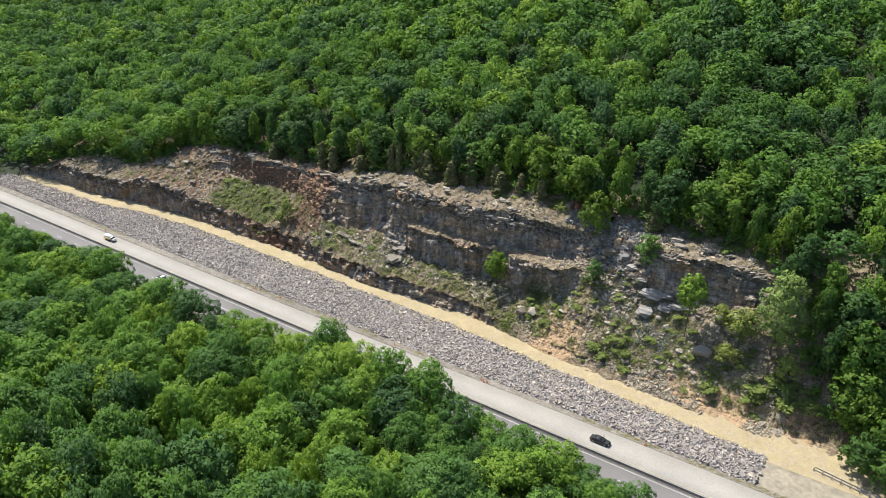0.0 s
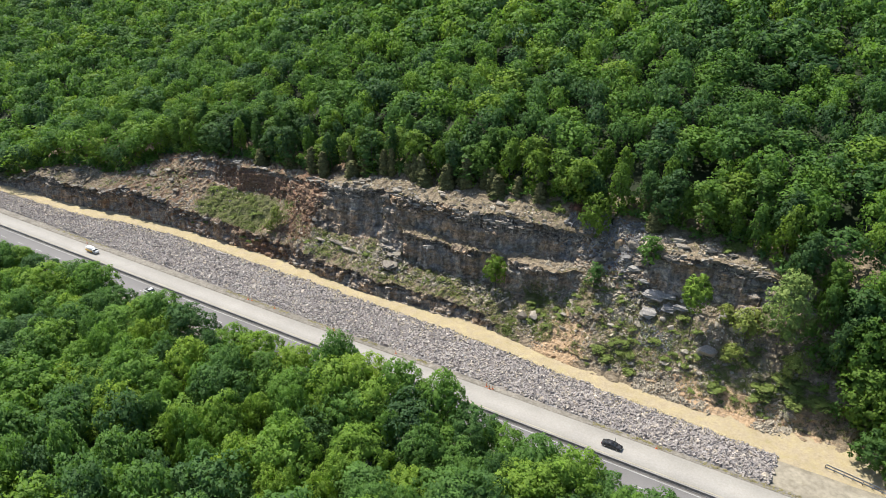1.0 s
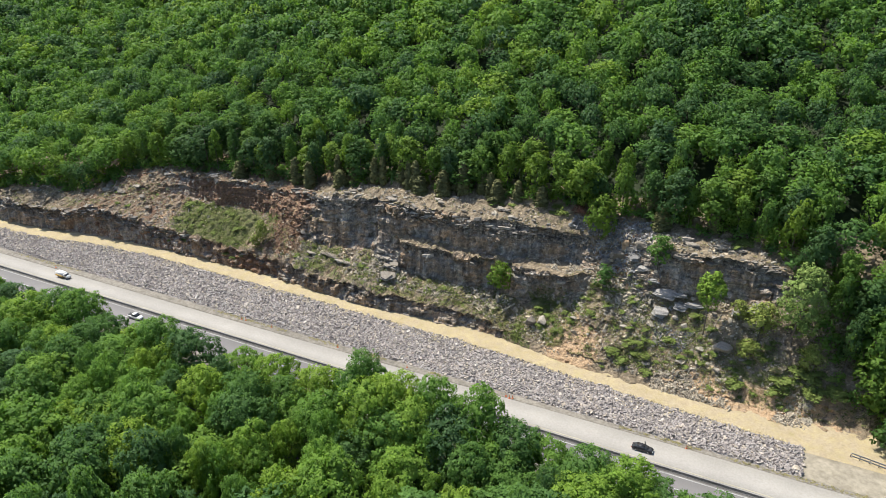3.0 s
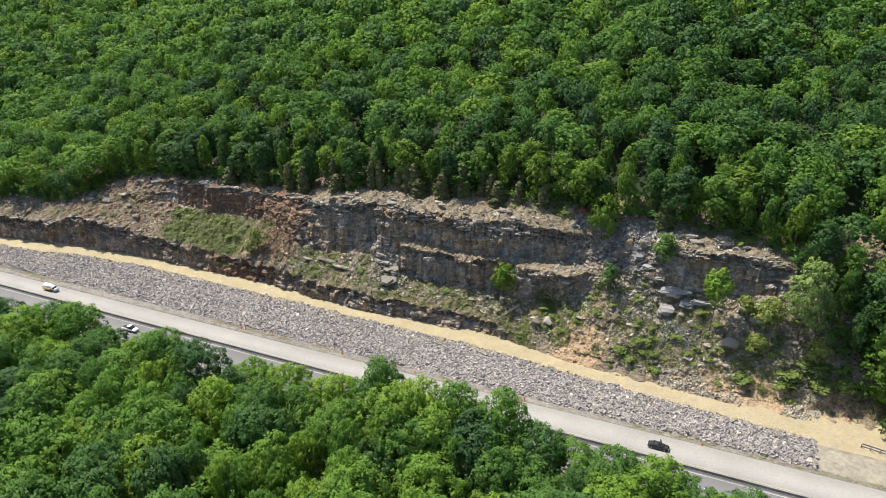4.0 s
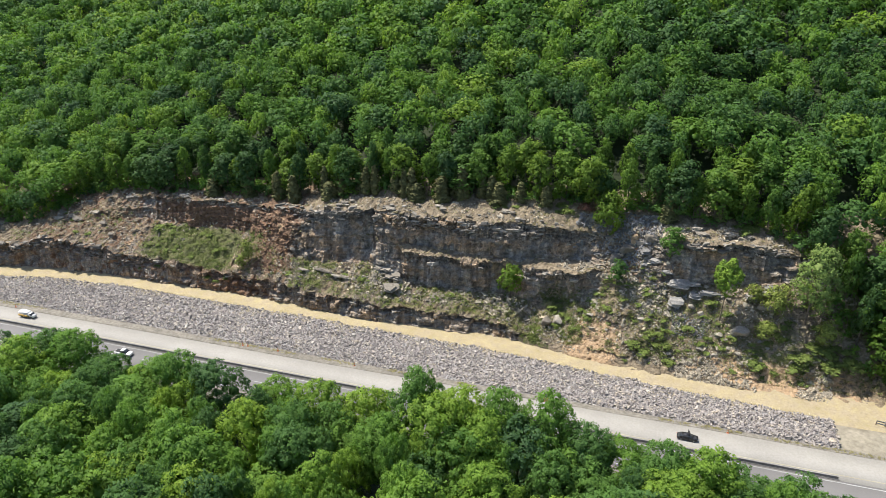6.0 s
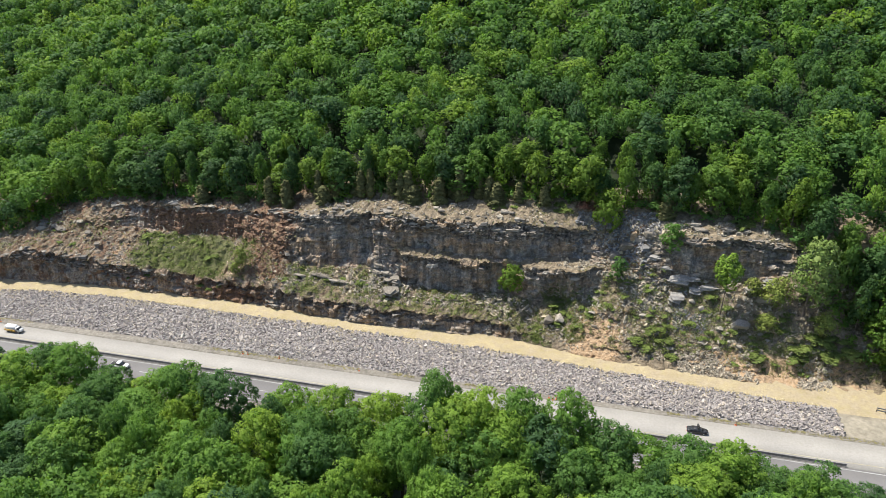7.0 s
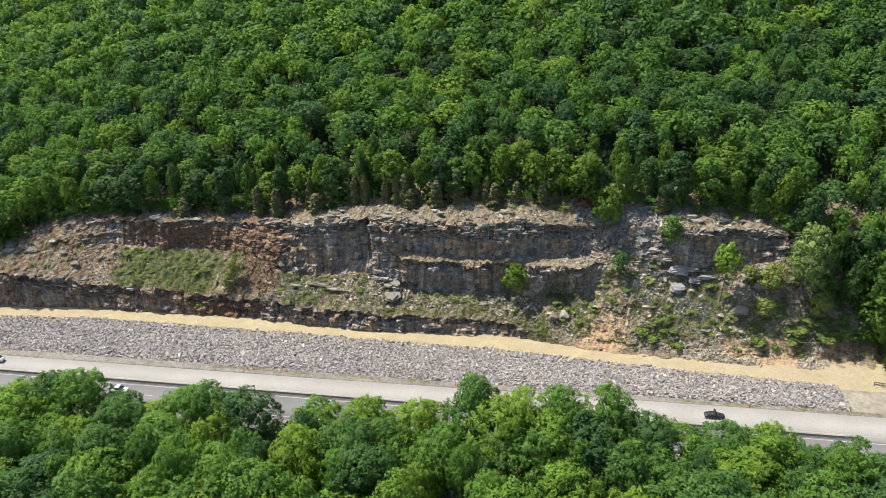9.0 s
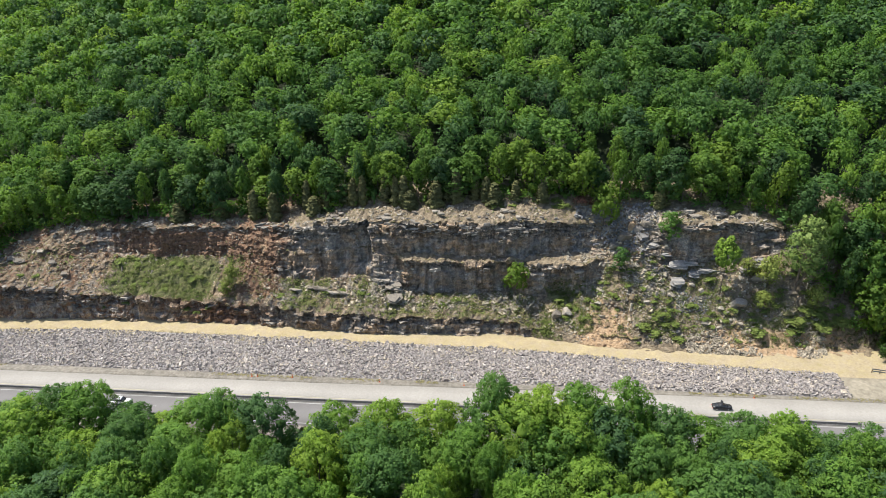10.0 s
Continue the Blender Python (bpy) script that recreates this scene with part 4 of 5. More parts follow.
# ---------------------------------------------------------------- trees
def leaves(rng, centres, radii, count, size, up=0.35, out=None, squash=1.0):
    """Leaf sprays set on the outer side of tufts, shaded with the round form of the tuft."""
    which = rng.choice(len(centres), count, p=(radii ** 2) / (radii ** 2).sum())
    out = np.array([[0.0, 0.0, 1.0]]) * up if out is None else out[which]
    d = unit(rng.normal(size=(count, 3)) + out * 1.1)
    c = centres[which] + d * np.array([1, 1, squash]) * radii[which][:, None] * (rng.uniform(0.62, 1.08, (count, 1)) + 0.25 * rng.random((count, 1)) ** 5)
    nrm = unit(0.75 * d * np.array([squash, squash, 1]) + np.array([0, 0, 0.5]) + rng.normal(scale=0.42 * squash, size=(count, 3)))
    t = unit(np.cross(nrm, rng.normal(size=(count, 3))))
    b = np.cross(nrm, t)
    s = size * rng.uniform(0.6, 1.35, (count, 1))
    tri = np.stack([c - t * s * 0.5, c + t * s * 0.5, c + b * s * 0.9], 1)
    shade = unit(0.85 * d * np.array([squash, squash, 1]) + 0.35 * out + rng.normal(scale=0.12, size=(count, 3)))
    return tri.reshape(-1, 3), np.arange(count * 3).reshape(-1, 3), np.repeat(shade, 3, axis=0)


def crown_arrays(seed, width, height, low, lobes, tufts, count, size, peak=0.0):
    """An uneven crown between the heights low and height: lobes that carry tufts that carry leaf sprays."""
    rng = np.random.default_rng(seed)
    half, mid = (height - low) / 2, (height + low) / 2
    scale = 0.5 * math.sqrt(width * (height - low)) / math.sqrt(lobes / 3)
    cs, rs = [], []
    lean = rng.normal(scale=0.06 * width, size=2)
    drop = rng.uniform(0.72, 1.05, 7)
    for i in range(lobes):
        th = i * 2.39996 + rng.uniform(-0.5, 0.5)
        h = 1 - 1.75 * (i + 0.3) / lobes
        r = min(scale * rng.uniform(0.72, 1.22), width * 0.36)
        ring = math.sqrt(max(0.0, 1 - h * h)) * rng.uniform(0.72, 1.05) * drop[i % 7] * (1 - peak * max(h, 0.0))
        cs.append((math.cos(th) * ring * (width / 2 - 0.7 * r) + lean[0] * h, math.sin(th) * ring * (width / 2 - 0.7 * r) + lean[1] * h, mid + h * max(half - 0.8 * r, 0.1) * rng.uniform(0.8, 1.06)))
        rs.append(r)
    cs, rs = np.array(cs), np.array(rs)
    away = unit((cs - np.array([0, 0, mid - 0.35 * half])) / np.array([width, width, height - low]))
    dl = unit(rng.normal(size=(lobes, tufts, 3)) + 0.75 * away[:, None, :] + np.array([0, 0, 0.25]))
    tc = (cs[:, None, :] + dl * (rs * 0.82)[:, None, None] * rng.uniform(0.86, 1.12, (lobes, tufts, 1))).reshape(-1, 3)
    tr = (rs[:, None] * rng.uniform(0.7, 1.35, (lobes, tufts)) * 1.25 / math.sqrt(tufts)).ravel()
    out = unit(0.6 * dl + 0.45 * away[:, None, :]).reshape(-1, 3)
    lv, lf, ln = leaves(rng, tc, tr, count, size, 0, out)
    core = ICO_V[None] * (rs * 0.37)[:, None, None] * (1 + rng.uniform(-0.2, 0.10, (lobes, 12, 1))) + cs[:, None, :]
    cf = (ICO_F[None] + 12 * np.arange(lobes)[:, None, None]).reshape(-1, 3) + len(lv)
    cn = unit(0.7 * ICO_V[None] + 0.5 * away[:, None, :])
    return np.concatenate([lv, core.reshape(-1, 3)]), np.concatenate([lf, cf]), np.concatenate([ln, cn.reshape(-1, 3)])


def crown_mesh(name, arrays, material):
    return raw_mesh(name, arrays[0], arrays[1], material, False, arrays[2])


def trunk_mesh(seed, height, radius, limbs):
    """Tapered trunk with limbs that reach into the crown."""
    rng = random.Random(seed)
    bm = bmesh.new()

    def tube(points, radii, sides=6):
        rings = []
        for k, p in enumerate(points):
            d = (points[min(k + 1, len(points) - 1)] - points[max(k - 1, 0)]).normalized()
            u = d.orthogonal().normalized()
            w = d.cross(u)
            rings.append([bm.verts.new(p + (u * math.cos(a) + w * math.sin(a)) * radii[k]) for a in [2 * math.pi * s / sides for s in range(sides)]])
        for r0, r1 in zip(rings, rings[1:]):
            for s in range(sides):
                bm.faces.new((r0[s], r0[(s + 1) % sides], r1[(s + 1) % sides], r1[s]))
        bm.faces.new(rings[-1])

    pts = [Vector((rng.uniform(-1, 1) * 0.02 * h, rng.uniform(-1, 1) * 0.02 * h, h)) for h in (-0.8, 0.0, height * 0.3, height * 0.6, height * 0.88)]
    tube(pts, [radius * 1.3, radius * 1.15, radius * 0.85, radius * 0.55, radius * 0.15])
    for i in range(limbs):
        a, h = i * 2.4 + rng.uniform(-0.5, 0.5), height * rng.uniform(0.4, 0.7)
        out = Vector((math.cos(a), math.sin(a), 0.9))
        p0 = Vector((0, 0, h))
        tube([p0, p0 + out * height * 0.09, p0 + out * height * 0.19], [radius * 0.42, radius * 0.28, radius * 0.08], 5)
    me = bpy.data.meshes.new("trunk")
    bm.to_mesh(me)
    bm.free()
    me.materials.append(BARK)
    return me


def tree_thing(name, crown_me, trunk_me, label, category, group):
    base = tagged(new(name), label, category, group)
    for nm, me in (("trunk", trunk_me), ("crown", crown_me)):
        ob = new(nm, me)
        ob.parent = base
    return base


def scaled(x, y, z, turn, sx, sz):
    return pose(x, y, z, 0, 0, turn) @ Matrix.Diagonal((sx, sx, sz, 1))


def stuff_of_crowns(name, placed, kinds, label, category, seed, mean=0.46):
    """Many crowns joined: placed holds (x, y, z, turn, width scale, height scale, lod)."""
    rng = np.random.default_rng(seed)
    verts, faces, normals, tones, total = [], [], [], [], 0
    for x, y, z, turn, sc, hz, lod in placed:
        pick = kinds[lod]
        v, f, n = pick[int(rng.integers(len(pick)))]
        c, s = math.cos(turn), math.sin(turn)
        tone = float(np.clip(rng.normal(mean, 0.27) + 0.5 * (fbm(x / 60, y / 60, seed=44) - 0.5), 0, 1))
        verts.append(np.stack([(v[:, 0] * c - v[:, 1] * s) * sc + x, (v[:, 0] * s + v[:, 1] * c) * sc + y, v[:, 2] * hz + z], -1))
        normals.append(np.stack([n[:, 0] * c - n[:, 1] * s, n[:, 0] * s + n[:, 1] * c, n[:, 2]], -1))
        faces.append(f + total)
        tones.append(np.full(len(v), tone))
        total += len(v)
    me = crown_mesh(name, (np.concatenate(verts), np.concatenate(faces), np.concatenate(normals)), LEAF_FAR)
    tone = np.concatenate(tones)
    point_colours(me, np.stack([tone] * 3, -1), "tint")
    return tagged(new(name, me), label, category, kind="stuff")


random.seed(11)
NEAR_H = 20.0
near_arrays = [crown_arrays(100 + i, 11.6, NEAR_H, 8.0, 17, 24, 8200, 0.31, 0.12) for i in range(7)]
near_low = [crown_arrays(140 + i, 11.6, NEAR_H, 9.5, 14, 20, 3400, 0.45, 0.12) for i in range(5)]
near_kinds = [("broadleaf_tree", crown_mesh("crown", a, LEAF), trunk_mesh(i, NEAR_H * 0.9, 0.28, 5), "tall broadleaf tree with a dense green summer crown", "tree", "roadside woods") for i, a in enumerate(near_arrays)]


class Copies:
    """First of a kind is built, the rest are copies of it."""

    def __init__(self, specs):
        self.specs, self.first = specs, {}

    def put(self, i, m):
        i %= len(self.specs)
        if i not in self.first:
            self.first[i] = tree_thing(*self.specs[i])
            self.first[i].matrix_basis = m
            return self.first[i]
        ob = self.first[i]
        made = copy_thing(ob, m)
        made.matrix_basis = m
        return made


def near_forest():
    # the row along the road, whose tops stand out against it: x, height of the top
    row = ((-228, 13.5), (-218, 13.8), (-205, 15), (-197, 17.5), (-190, 20.2), (-180.5, 15), (-172, 13), (-164.5, 17), (-158, 21), (-149.5, 19.6), (-139.5, 11.5), (-132.5, 19.3), (-121, 22.6), (-111, 22), (-99, 30), (-87.5, 29.8), (-80, 29), (-72, 29.8), (-63.5, 25.6), (-56, 23), (-48, 25.8), (-41, 26.4), (-33, 23), (-26, 24.6), (-17, 22), (-8, 22))
    spots = [(x, 94 + random.uniform(-1.2, 1.2), top) for x, top in row]
    for (xa, ta), (xb, tb) in zip(row, row[1:]):
        if min(ta, tb) < 18:
            continue
        spots.append(((xa + xb) / 2 + random.uniform(-1, 1), 89.5 + random.uniform(-1, 1.5), min(ta, tb) - random.uniform(1.0, 3.0)))
    gy = 85.0
    while gy > -10:
        gx = -345 + random.uniform(0, 8)
        while gx < 40:
            x, y = gx + random.uniform(-2.8, 2.8), gy + random.uniform(-2.6, 2.6)
            if y > min(max(0.705 * x + 111.5, -0.456 * x - 24.4), 82 + 0.114 * x) - 12 and y < 96:
                spots.append((x, y, 19 + 0.05 * (x + 150) + 0.12 * (90 - y) + random.uniform(-3.6, 3.6)))
            gx += 8.2
        gy -= 7.4
    for x in range(-345, -232, 7):
        spots.append((x + random.uniform(-2, 2), 95 + random.uniform(-3, 2), 10.5 + 0.06 * (x + 230) + random.uniform(-1.5, 1.5)))
    copies, rest = Copies(near_kinds), []
    for i, (x, y, top) in enumerate(spots):
        g = float(near_z(x, y))
        sz = max(9.0, top - g) / NEAR_H
        sx = random.choice((0.7, 0.9, 1.0, 1.15, 1.35)) * random.uniform(0.9, 1.1) * (0.6 + 0.4 * min(sz, 1.3))
        if i < 26:
            sx = random.uniform(1.0, 1.25) * (0.62 + 0.38 * min(sz, 1.3))
        if i < 26 or (y > 58 and -235 < x < 10):
            copies.put(i, scaled(x, y, g, random.uniform(0, 360), sx, sz))
        else:
            rest.append((x, y, g, random.uniform(0, 6.28), sx, sz, 0))
    stuff_of_crowns("woods", rest, [near_low], "dense green broadleaf woods below the road", "woods", 21, 0.44)


near_forest()

HILL_H = 15.0
edge_specs = [("broadleaf_tree", crown_mesh("crown", crown_arrays(200 + i, 8.2, HILL_H, 1.2, 15, 13, 1800, 0.58, 0.4), DIMMED_LEAF), trunk_mesh(50 + i, HILL_H * 0.9, 0.2, 4), "green broadleaf tree at the top of the cut", "tree", "trees above the cut") for i in range(6)]
forest_y = curve((-900, 131), (-358, 131), (-350, 139), (-342, 146.5), (-333, 149), (-323, 151.5), (-308, 156.5), (-291, 160.5), (-273, 163), (-262, 169), (-255, 174.8), (-228, 176), (-190, 177.5), (-160, 176.5), (-130, 176.5), (-100, 178), (-75, 178), (-45, 178), (-29, 177), (-21, 172), (-13, 165), (-6, 159), (-1, 154.5), (4, 152), (60, 151), (400, 151))


def hill_forest():
    rng = np.random.default_rng(9)
    lods = [[crown_arrays(300 + i, 10.6, HILL_H, 5.5, c, t, n, s, 0.1) for i in range(8)] for c, t, n, s in ((12, 10, 800, 0.68), (9, 7, 330, 1.05))]
    copies, rest, outer, single = Copies(edge_specs), [], [], 0
    spots, y = [], 138.0
    while y < 460:
        x = -760.0 + rng.uniform(0, 7)
        while x < 150:
            spots.append((x + rng.uniform(-3.4, 3.4), y + rng.uniform(-3.2, 3.2)))
            x += 7.5
        y += 6.9
    xs = np.arange(-350, 40, 6.2)
    spots = [(float(x) + rng.uniform(-1.5, 1.5), float(forest_y(x)) + rng.uniform(0.8, 5.0) + (1.4 if -182 < x < -93 else -0.6)) for x in xs] + [p for p in spots if p[1] > forest_y(p[0]) + 6.5]
    for x, y in spots:
        g = float(hill_z(x, y)) if y > EDGE_Y else cut_z(x, y) if -340 < x < 33 else float(road_z(x)) - 1.5
        if g + 0.15 * math.hypot(x + 50, y + 12) > 125.5 or y < -0.44 * x - 14 or x > max(14, 0.456 * y - 77) + 8:
            if rng.random() < 0.22:
                outer.append((x, y, g - 0.3, rng.uniform(0, 6.28), rng.uniform(1.1, 1.5), rng.uniform(0.85, 1.2), 1))
            continue
        g -= 0.3
        sc, hz, turn = rng.choice((0.62, 0.8, 0.95, 1.1, 1.35)) * rng.uniform(0.9, 1.1), rng.uniform(0.80, 1.18), rng.uniform(0, 2 * math.pi)
        if y < forest_y(x) + 14 and -262 < x < 36 and single < 150:
            copies.put(int(rng.integers(6)), scaled(x, y, g, math.degrees(turn), sc, hz))
            single += 1
        else:
            rest.append((x, y, g, turn, sc, hz, 0 if x > -330 and y < 245 else 1))
    under = []
    low = [crown_arrays(360 + i, 5.0, 4.5, 0.0, 5, 7, 150, 0.66) for i in range(4)]
    for x in np.arange(-352, 36, 2.6):
        for row in ((1.6, 5.0, 9.0, 13.0) if x < -225 or x > -28 else (1.6, 5.0)):
            ux, uy = x + rng.uniform(-1.2, 1.2), float(forest_y(x)) + row + rng.uniform(-1.2, 1.2)
            uz = float(hill_z(ux, uy)) if uy > EDGE_Y + 8 or not -340 < ux < 33 else cut_z(ux, uy)
            if -182 < ux < -93 and row < 3 and rng.random() < 0.45:
                continue
            under.append((ux, uy, uz - 0.3, rng.uniform(0, 6.28), rng.uniform(0.5, 1.1), rng.uniform(0.35, 1.1), 0))
    for gx in np.arange(-420, 180, 11.0):
        for gy in np.arange(-150, 92, 11.0):
            x, y = gx + rng.uniform(-4, 4), gy + rng.uniform(-4, 4)
            if y < min(max(0.705 * x + 111.5, -0.456 * x - 24.4), 82 + 0.114 * x) - 14 or x > 42 or x < -350:
                seen = -140 < x < 35 and y > -75
                if seen or rng.random() < 0.5:
                    outer.append((x, y, float(near_z(x, y)), rng.uniform(0, 6.28), rng.uniform(1.1, 1.5) * (1.0 if seen else 1.3), rng.uniform(1.1, 1.5), 0 if seen else 1))
    bare = [crown_arrays(380 + i, 9.6, HILL_H, 4.0, 5, 2, 50, 2.2) for i in range(3)]
    full = [crown_arrays(390 + i, 9.8, HILL_H, 3.5, 12, 11, 620, 0.68) for i in range(5)]
    stuff_of_crowns("outer_forest", outer, [full, bare], "green broadleaf forest that goes on around the cut", "forest", 25)
    stuff_of_crowns("undergrowth", under, [low], "low green undergrowth along the forest edge", "bushes", 24)
    stuff_of_crowns("forest", rest, lods, "dense green broadleaf forest on the hillside", "forest", 22)


hill_forest()


# ---------------------------------------------------------------- trees of the cut
weeds()
dry_grass()
loose_straw()
roadside_grass()
small = dict(leafy=crown_mesh("crown", crown_arrays(401, 6.6, 9.0, 1.2, 9, 15, 1800, 0.42), DIMMED_LEAF), sapling=crown_mesh("crown", crown_arrays(402, 4.0, 9.5, 1.2, 8, 12, 1000, 0.36, 0.4), LEAF), tall=crown_mesh("crown", crown_arrays(403, 12.5, 25.0, 3.0, 24, 20, 6000, 0.45, 0.3), PALE_LEAF), rusty=crown_mesh("crown", crown_arrays(408, 3.6, 3.0, 0.1, 7, 9, 420, 0.28), RUST_LEAF), olive=crown_mesh("crown", crown_arrays(407, 6.4, 8.6, 0.6, 10, 14, 1700, 0.36), OLIVE_LEAF), shrub=crown_mesh("crown", crown_arrays(404, 3.6, 3.2, 0.1, 7, 9, 560, 0.32), SHRUB_LEAF), lone=crown_mesh("crown", crown_arrays(405, 6.4, 15.0, 6.8, 8, 22, 4200, 0.36, 0.2), BRIGHT_LEAF))
stems = dict(leafy=trunk_mesh(81, 7.5, 0.12, 4), sapling=trunk_mesh(82, 8.0, 0.09, 4), tall=trunk_mesh(83, 22, 0.3, 7), rusty=trunk_mesh(88, 2.2, 0.06, 5), olive=trunk_mesh(87, 7.0, 0.1, 4), shrub=trunk_mesh(84, 2.2, 0.06, 4), lone=trunk_mesh(85, 13.5, 0.14, 4))
LABELS = dict(rusty=("dry_bush", "withered rust-red bush among boulders at the rim", "bush"), olive=("small_tree", "bushy yellow-green young tree on the rock cut", "tree"), leafy=("small_tree", "small bright green tree rooted on the rock cut", "tree"), sapling=("sapling", "thin green sapling on the slide slope", "tree"), lone=("small_tree", "lone bright green tree with a round crown and bare stem", "tree"), tall=("tall_tree", "tall pale silvery green tree at the end of the cut", "tree"), shrub=("shrub", "leafy green shrub on the broken slope", "shrub"))


def grow(kind, x, y, width=1.0, height=1.0, turn=0.0, z=None):
    name, label, category = LABELS[kind]
    t = tree_thing(name, small[kind], stems[kind], label, category, "shrubs on the cut" if kind == "shrub" else "small trees on the cut" if kind != "tall" else "")
    t.matrix_basis = scaled(x, y, (cut_z(x, y) if z is None else z) - 0.2, turn, width, height)


grow("lone", -36.4, 160.4, 1.05, 1.2, 20)
grow("leafy", -94.4, 162.6, 1.15, 1.2, 80)
grow("sapling", -64.6, 164.4, 1.1, 1.05, 130)
grow("sapling", -51.4, 168.0, 1.5, 1.2, 200)
grow("leafy", -69.6, 173.6, 1.3, 1.5, 250)
grow("tall", -16.0, 161.0, 0.92, 0.93, 40)
grow("leafy", 1.5, 160.0, 1.5, 2.0, 140)
grow("leafy", 7.0, 170.0, 1.5, 1.9, 200)
grow("leafy", -1.5, 166.0, 1.2, 1.5, 20)
grow("leafy", 9.0, 178.0, 1.3, 1.5, 90)
grow("leafy", 3.0, 176.0, 1.3, 1.5, 190)
for x, y, w, h, turn in ((8.8, 146.9, 1.4, 1.3, 70), (14.8, 143.7, 1.4, 1.25, 310), (6.4, 153.4, 1.35, 1.75, 15), (13.0, 151.5, 1.6, 1.9, 230), (21.5, 142.2, 1.5, 1.4, 120), (20.0, 153.0, 1.6, 2.0, 45), (28.5, 141.0, 1.5, 1.5, 270)):
    grow("leafy", x, y, w, h, turn)
for x, y, w, h, turn in ((-23.5, 161.5, 1.15, 1.25, 300), (-25.5, 157.5, 0.8, 0.7, 30), (-11.0, 158.0, 0.9, 1.0, 10), (-29.0, 163.5, 0.7, 0.75, 220)):
    grow("olive", x, y, w, h, turn)
grow("rusty", -76.2, 177.0, 1.3, 1.1, 40)
grow("rusty", -72.8, 176.4, 0.9, 0.8, 140)
grow("olive", -181.0, 159.5, 0.7, 1.0, 60)
grow("olive", -183.0, 157.6, 0.6, 0.6, 160)
dull = Copies([("dry_tree", crown_mesh("crown", crown_arrays(406, 6.2, 14.0, 1.5, 11, 12, 1600, 0.38), DULL_LEAF), trunk_mesh(86, 12.5, 0.13, 5), "thin brownish green tree beside the road", "tree", "dull roadside trees")])
for x, y, w, h, turn in ((-137.2, 96.0, 0.95, 1.12, 30), (-143.6, 96.4, 0.75, 0.85, 150), (-173.5, 96.2, 0.7, 0.95, 260)):
    dull.put(0, scaled(x, y, float(near_z(x, y)), turn, w, h))
random.seed(77)
for x0, x1, y0, y1, n, big in ((-59, -46, 150.8, 157, 10, 1.3), (-28, -14, 151, 157, 10, 1.3), (-86, -71, 155, 162, 10, 0.9), (-64, -50, 158, 168, 12, 0.9), (-46, -12, 151, 160, 24, 0.8), (-84, -60, 157, 166, 20, 0.8), (-60, -46, 150, 162, 8, 0.9), (-28, -10, 152, 165, 12, 1.0), (-45, -30, 157, 165, 8, 1.0), (-168, -100, 156, 161, 16, 0.8), (-222, -190, 158, 168, 16, 1.0), (-230, -185, 155.2, 156.5, 5, 0.8), (-56, -26, 174, 178, 10, 1.2), (-104, -72, 175, 178.5, 10, 1.1), (-262, -236, 158, 168, 10, 0.6), (-13, -2, 154, 161, 16, 1.5)):
    for _ in range(n):
        w = random.uniform(0.4, 1.0) * big
        grow("shrub", random.uniform(x0, x1), random.uniform(y0, y1), w * 1.15, w * random.uniform(0.2, 0.45), random.uniform(0, 360))


def cedar_arrays(seed):
    """A narrow pointed evergreen of short upswept sprays."""
    rng = np.random.default_rng(seed)
    n = 60
    h = np.linspace(0.05, 0.98, n)
    ring = 1.35 * (1 - h) ** 0.55 * np.where(h < 0.12, 0.8, 1.0) * rng.uniform(0.6, 1.2, n)
    th = np.arange(n) * 2.4 + rng.uniform(-0.4, 0.4, n)
    cs = np.stack([np.cos(th) * ring * 0.6, np.sin(th) * ring * 0.6, h * 9.0], -1)
    rs = 0.28 + ring * 0.36
    out = unit(np.stack([np.cos(th), np.sin(th), np.full(n, 0.35)], -1))
    lv, lf, ln = leaves(rng, cs, rs, 1300, 0.42, 0, out)
    core = ICO_V[None] * np.array([1, 1, 1.5]) * (rs * 0.85)[:, None, None] + cs[:, None, :]
    cf = (ICO_F[None] + 12 * np.arange(n)[:, None, None]).reshape(-1, 3) + len(lv)
    cn = unit(0.6 * ICO_V[None] + 0.6 * out[:, None, :])
    return np.concatenate([lv, core.reshape(-1, 3)]), np.concatenate([lf, cf]), np.concatenate([ln, cn.reshape(-1, 3)])


cedar_specs = [("cedar_tree", crown_mesh("crown", cedar_arrays(500 + i), CEDAR), trunk_mesh(90 + i, 8.5, 0.13, 0), "narrow dark olive cedar at the edge of the woods", "tree", "cedars") for i in range(4)]
cedars = Copies(cedar_specs)
for i, (x, y, w, h) in enumerate(((-141.5, 98.5, 1.7, 1.45), (-135.5, 97.5, 1.9, 1.9), (-131.0, 98.0, 1.6, 1.5), (-118.0, 98.5, 1.4, 1.5), (-172.0, 98.0, 1.5, 1.3))):
    cedars.put(i, scaled(x, y, float(near_z(x, y)) - 0.2, 70.0 * i, w, h))
for i, x in enumerate((-203, -190, -178, -175, -171, -161, -158, -155, -148, -146, -143, -136, -132.5, -130, -128, -120, -117, -114, -108, -105, -102.5, -96, -88, -57, -53.5, -40)):
    y = float(forest_y(x)) + random.uniform(-1.6, 3.6)
    cedars.put(i, scaled(x, y, cut_z(x, y) - 0.2, random.uniform(0, 360), random.uniform(1.2, 2.1), random.uniform(0.6, 1.2)))


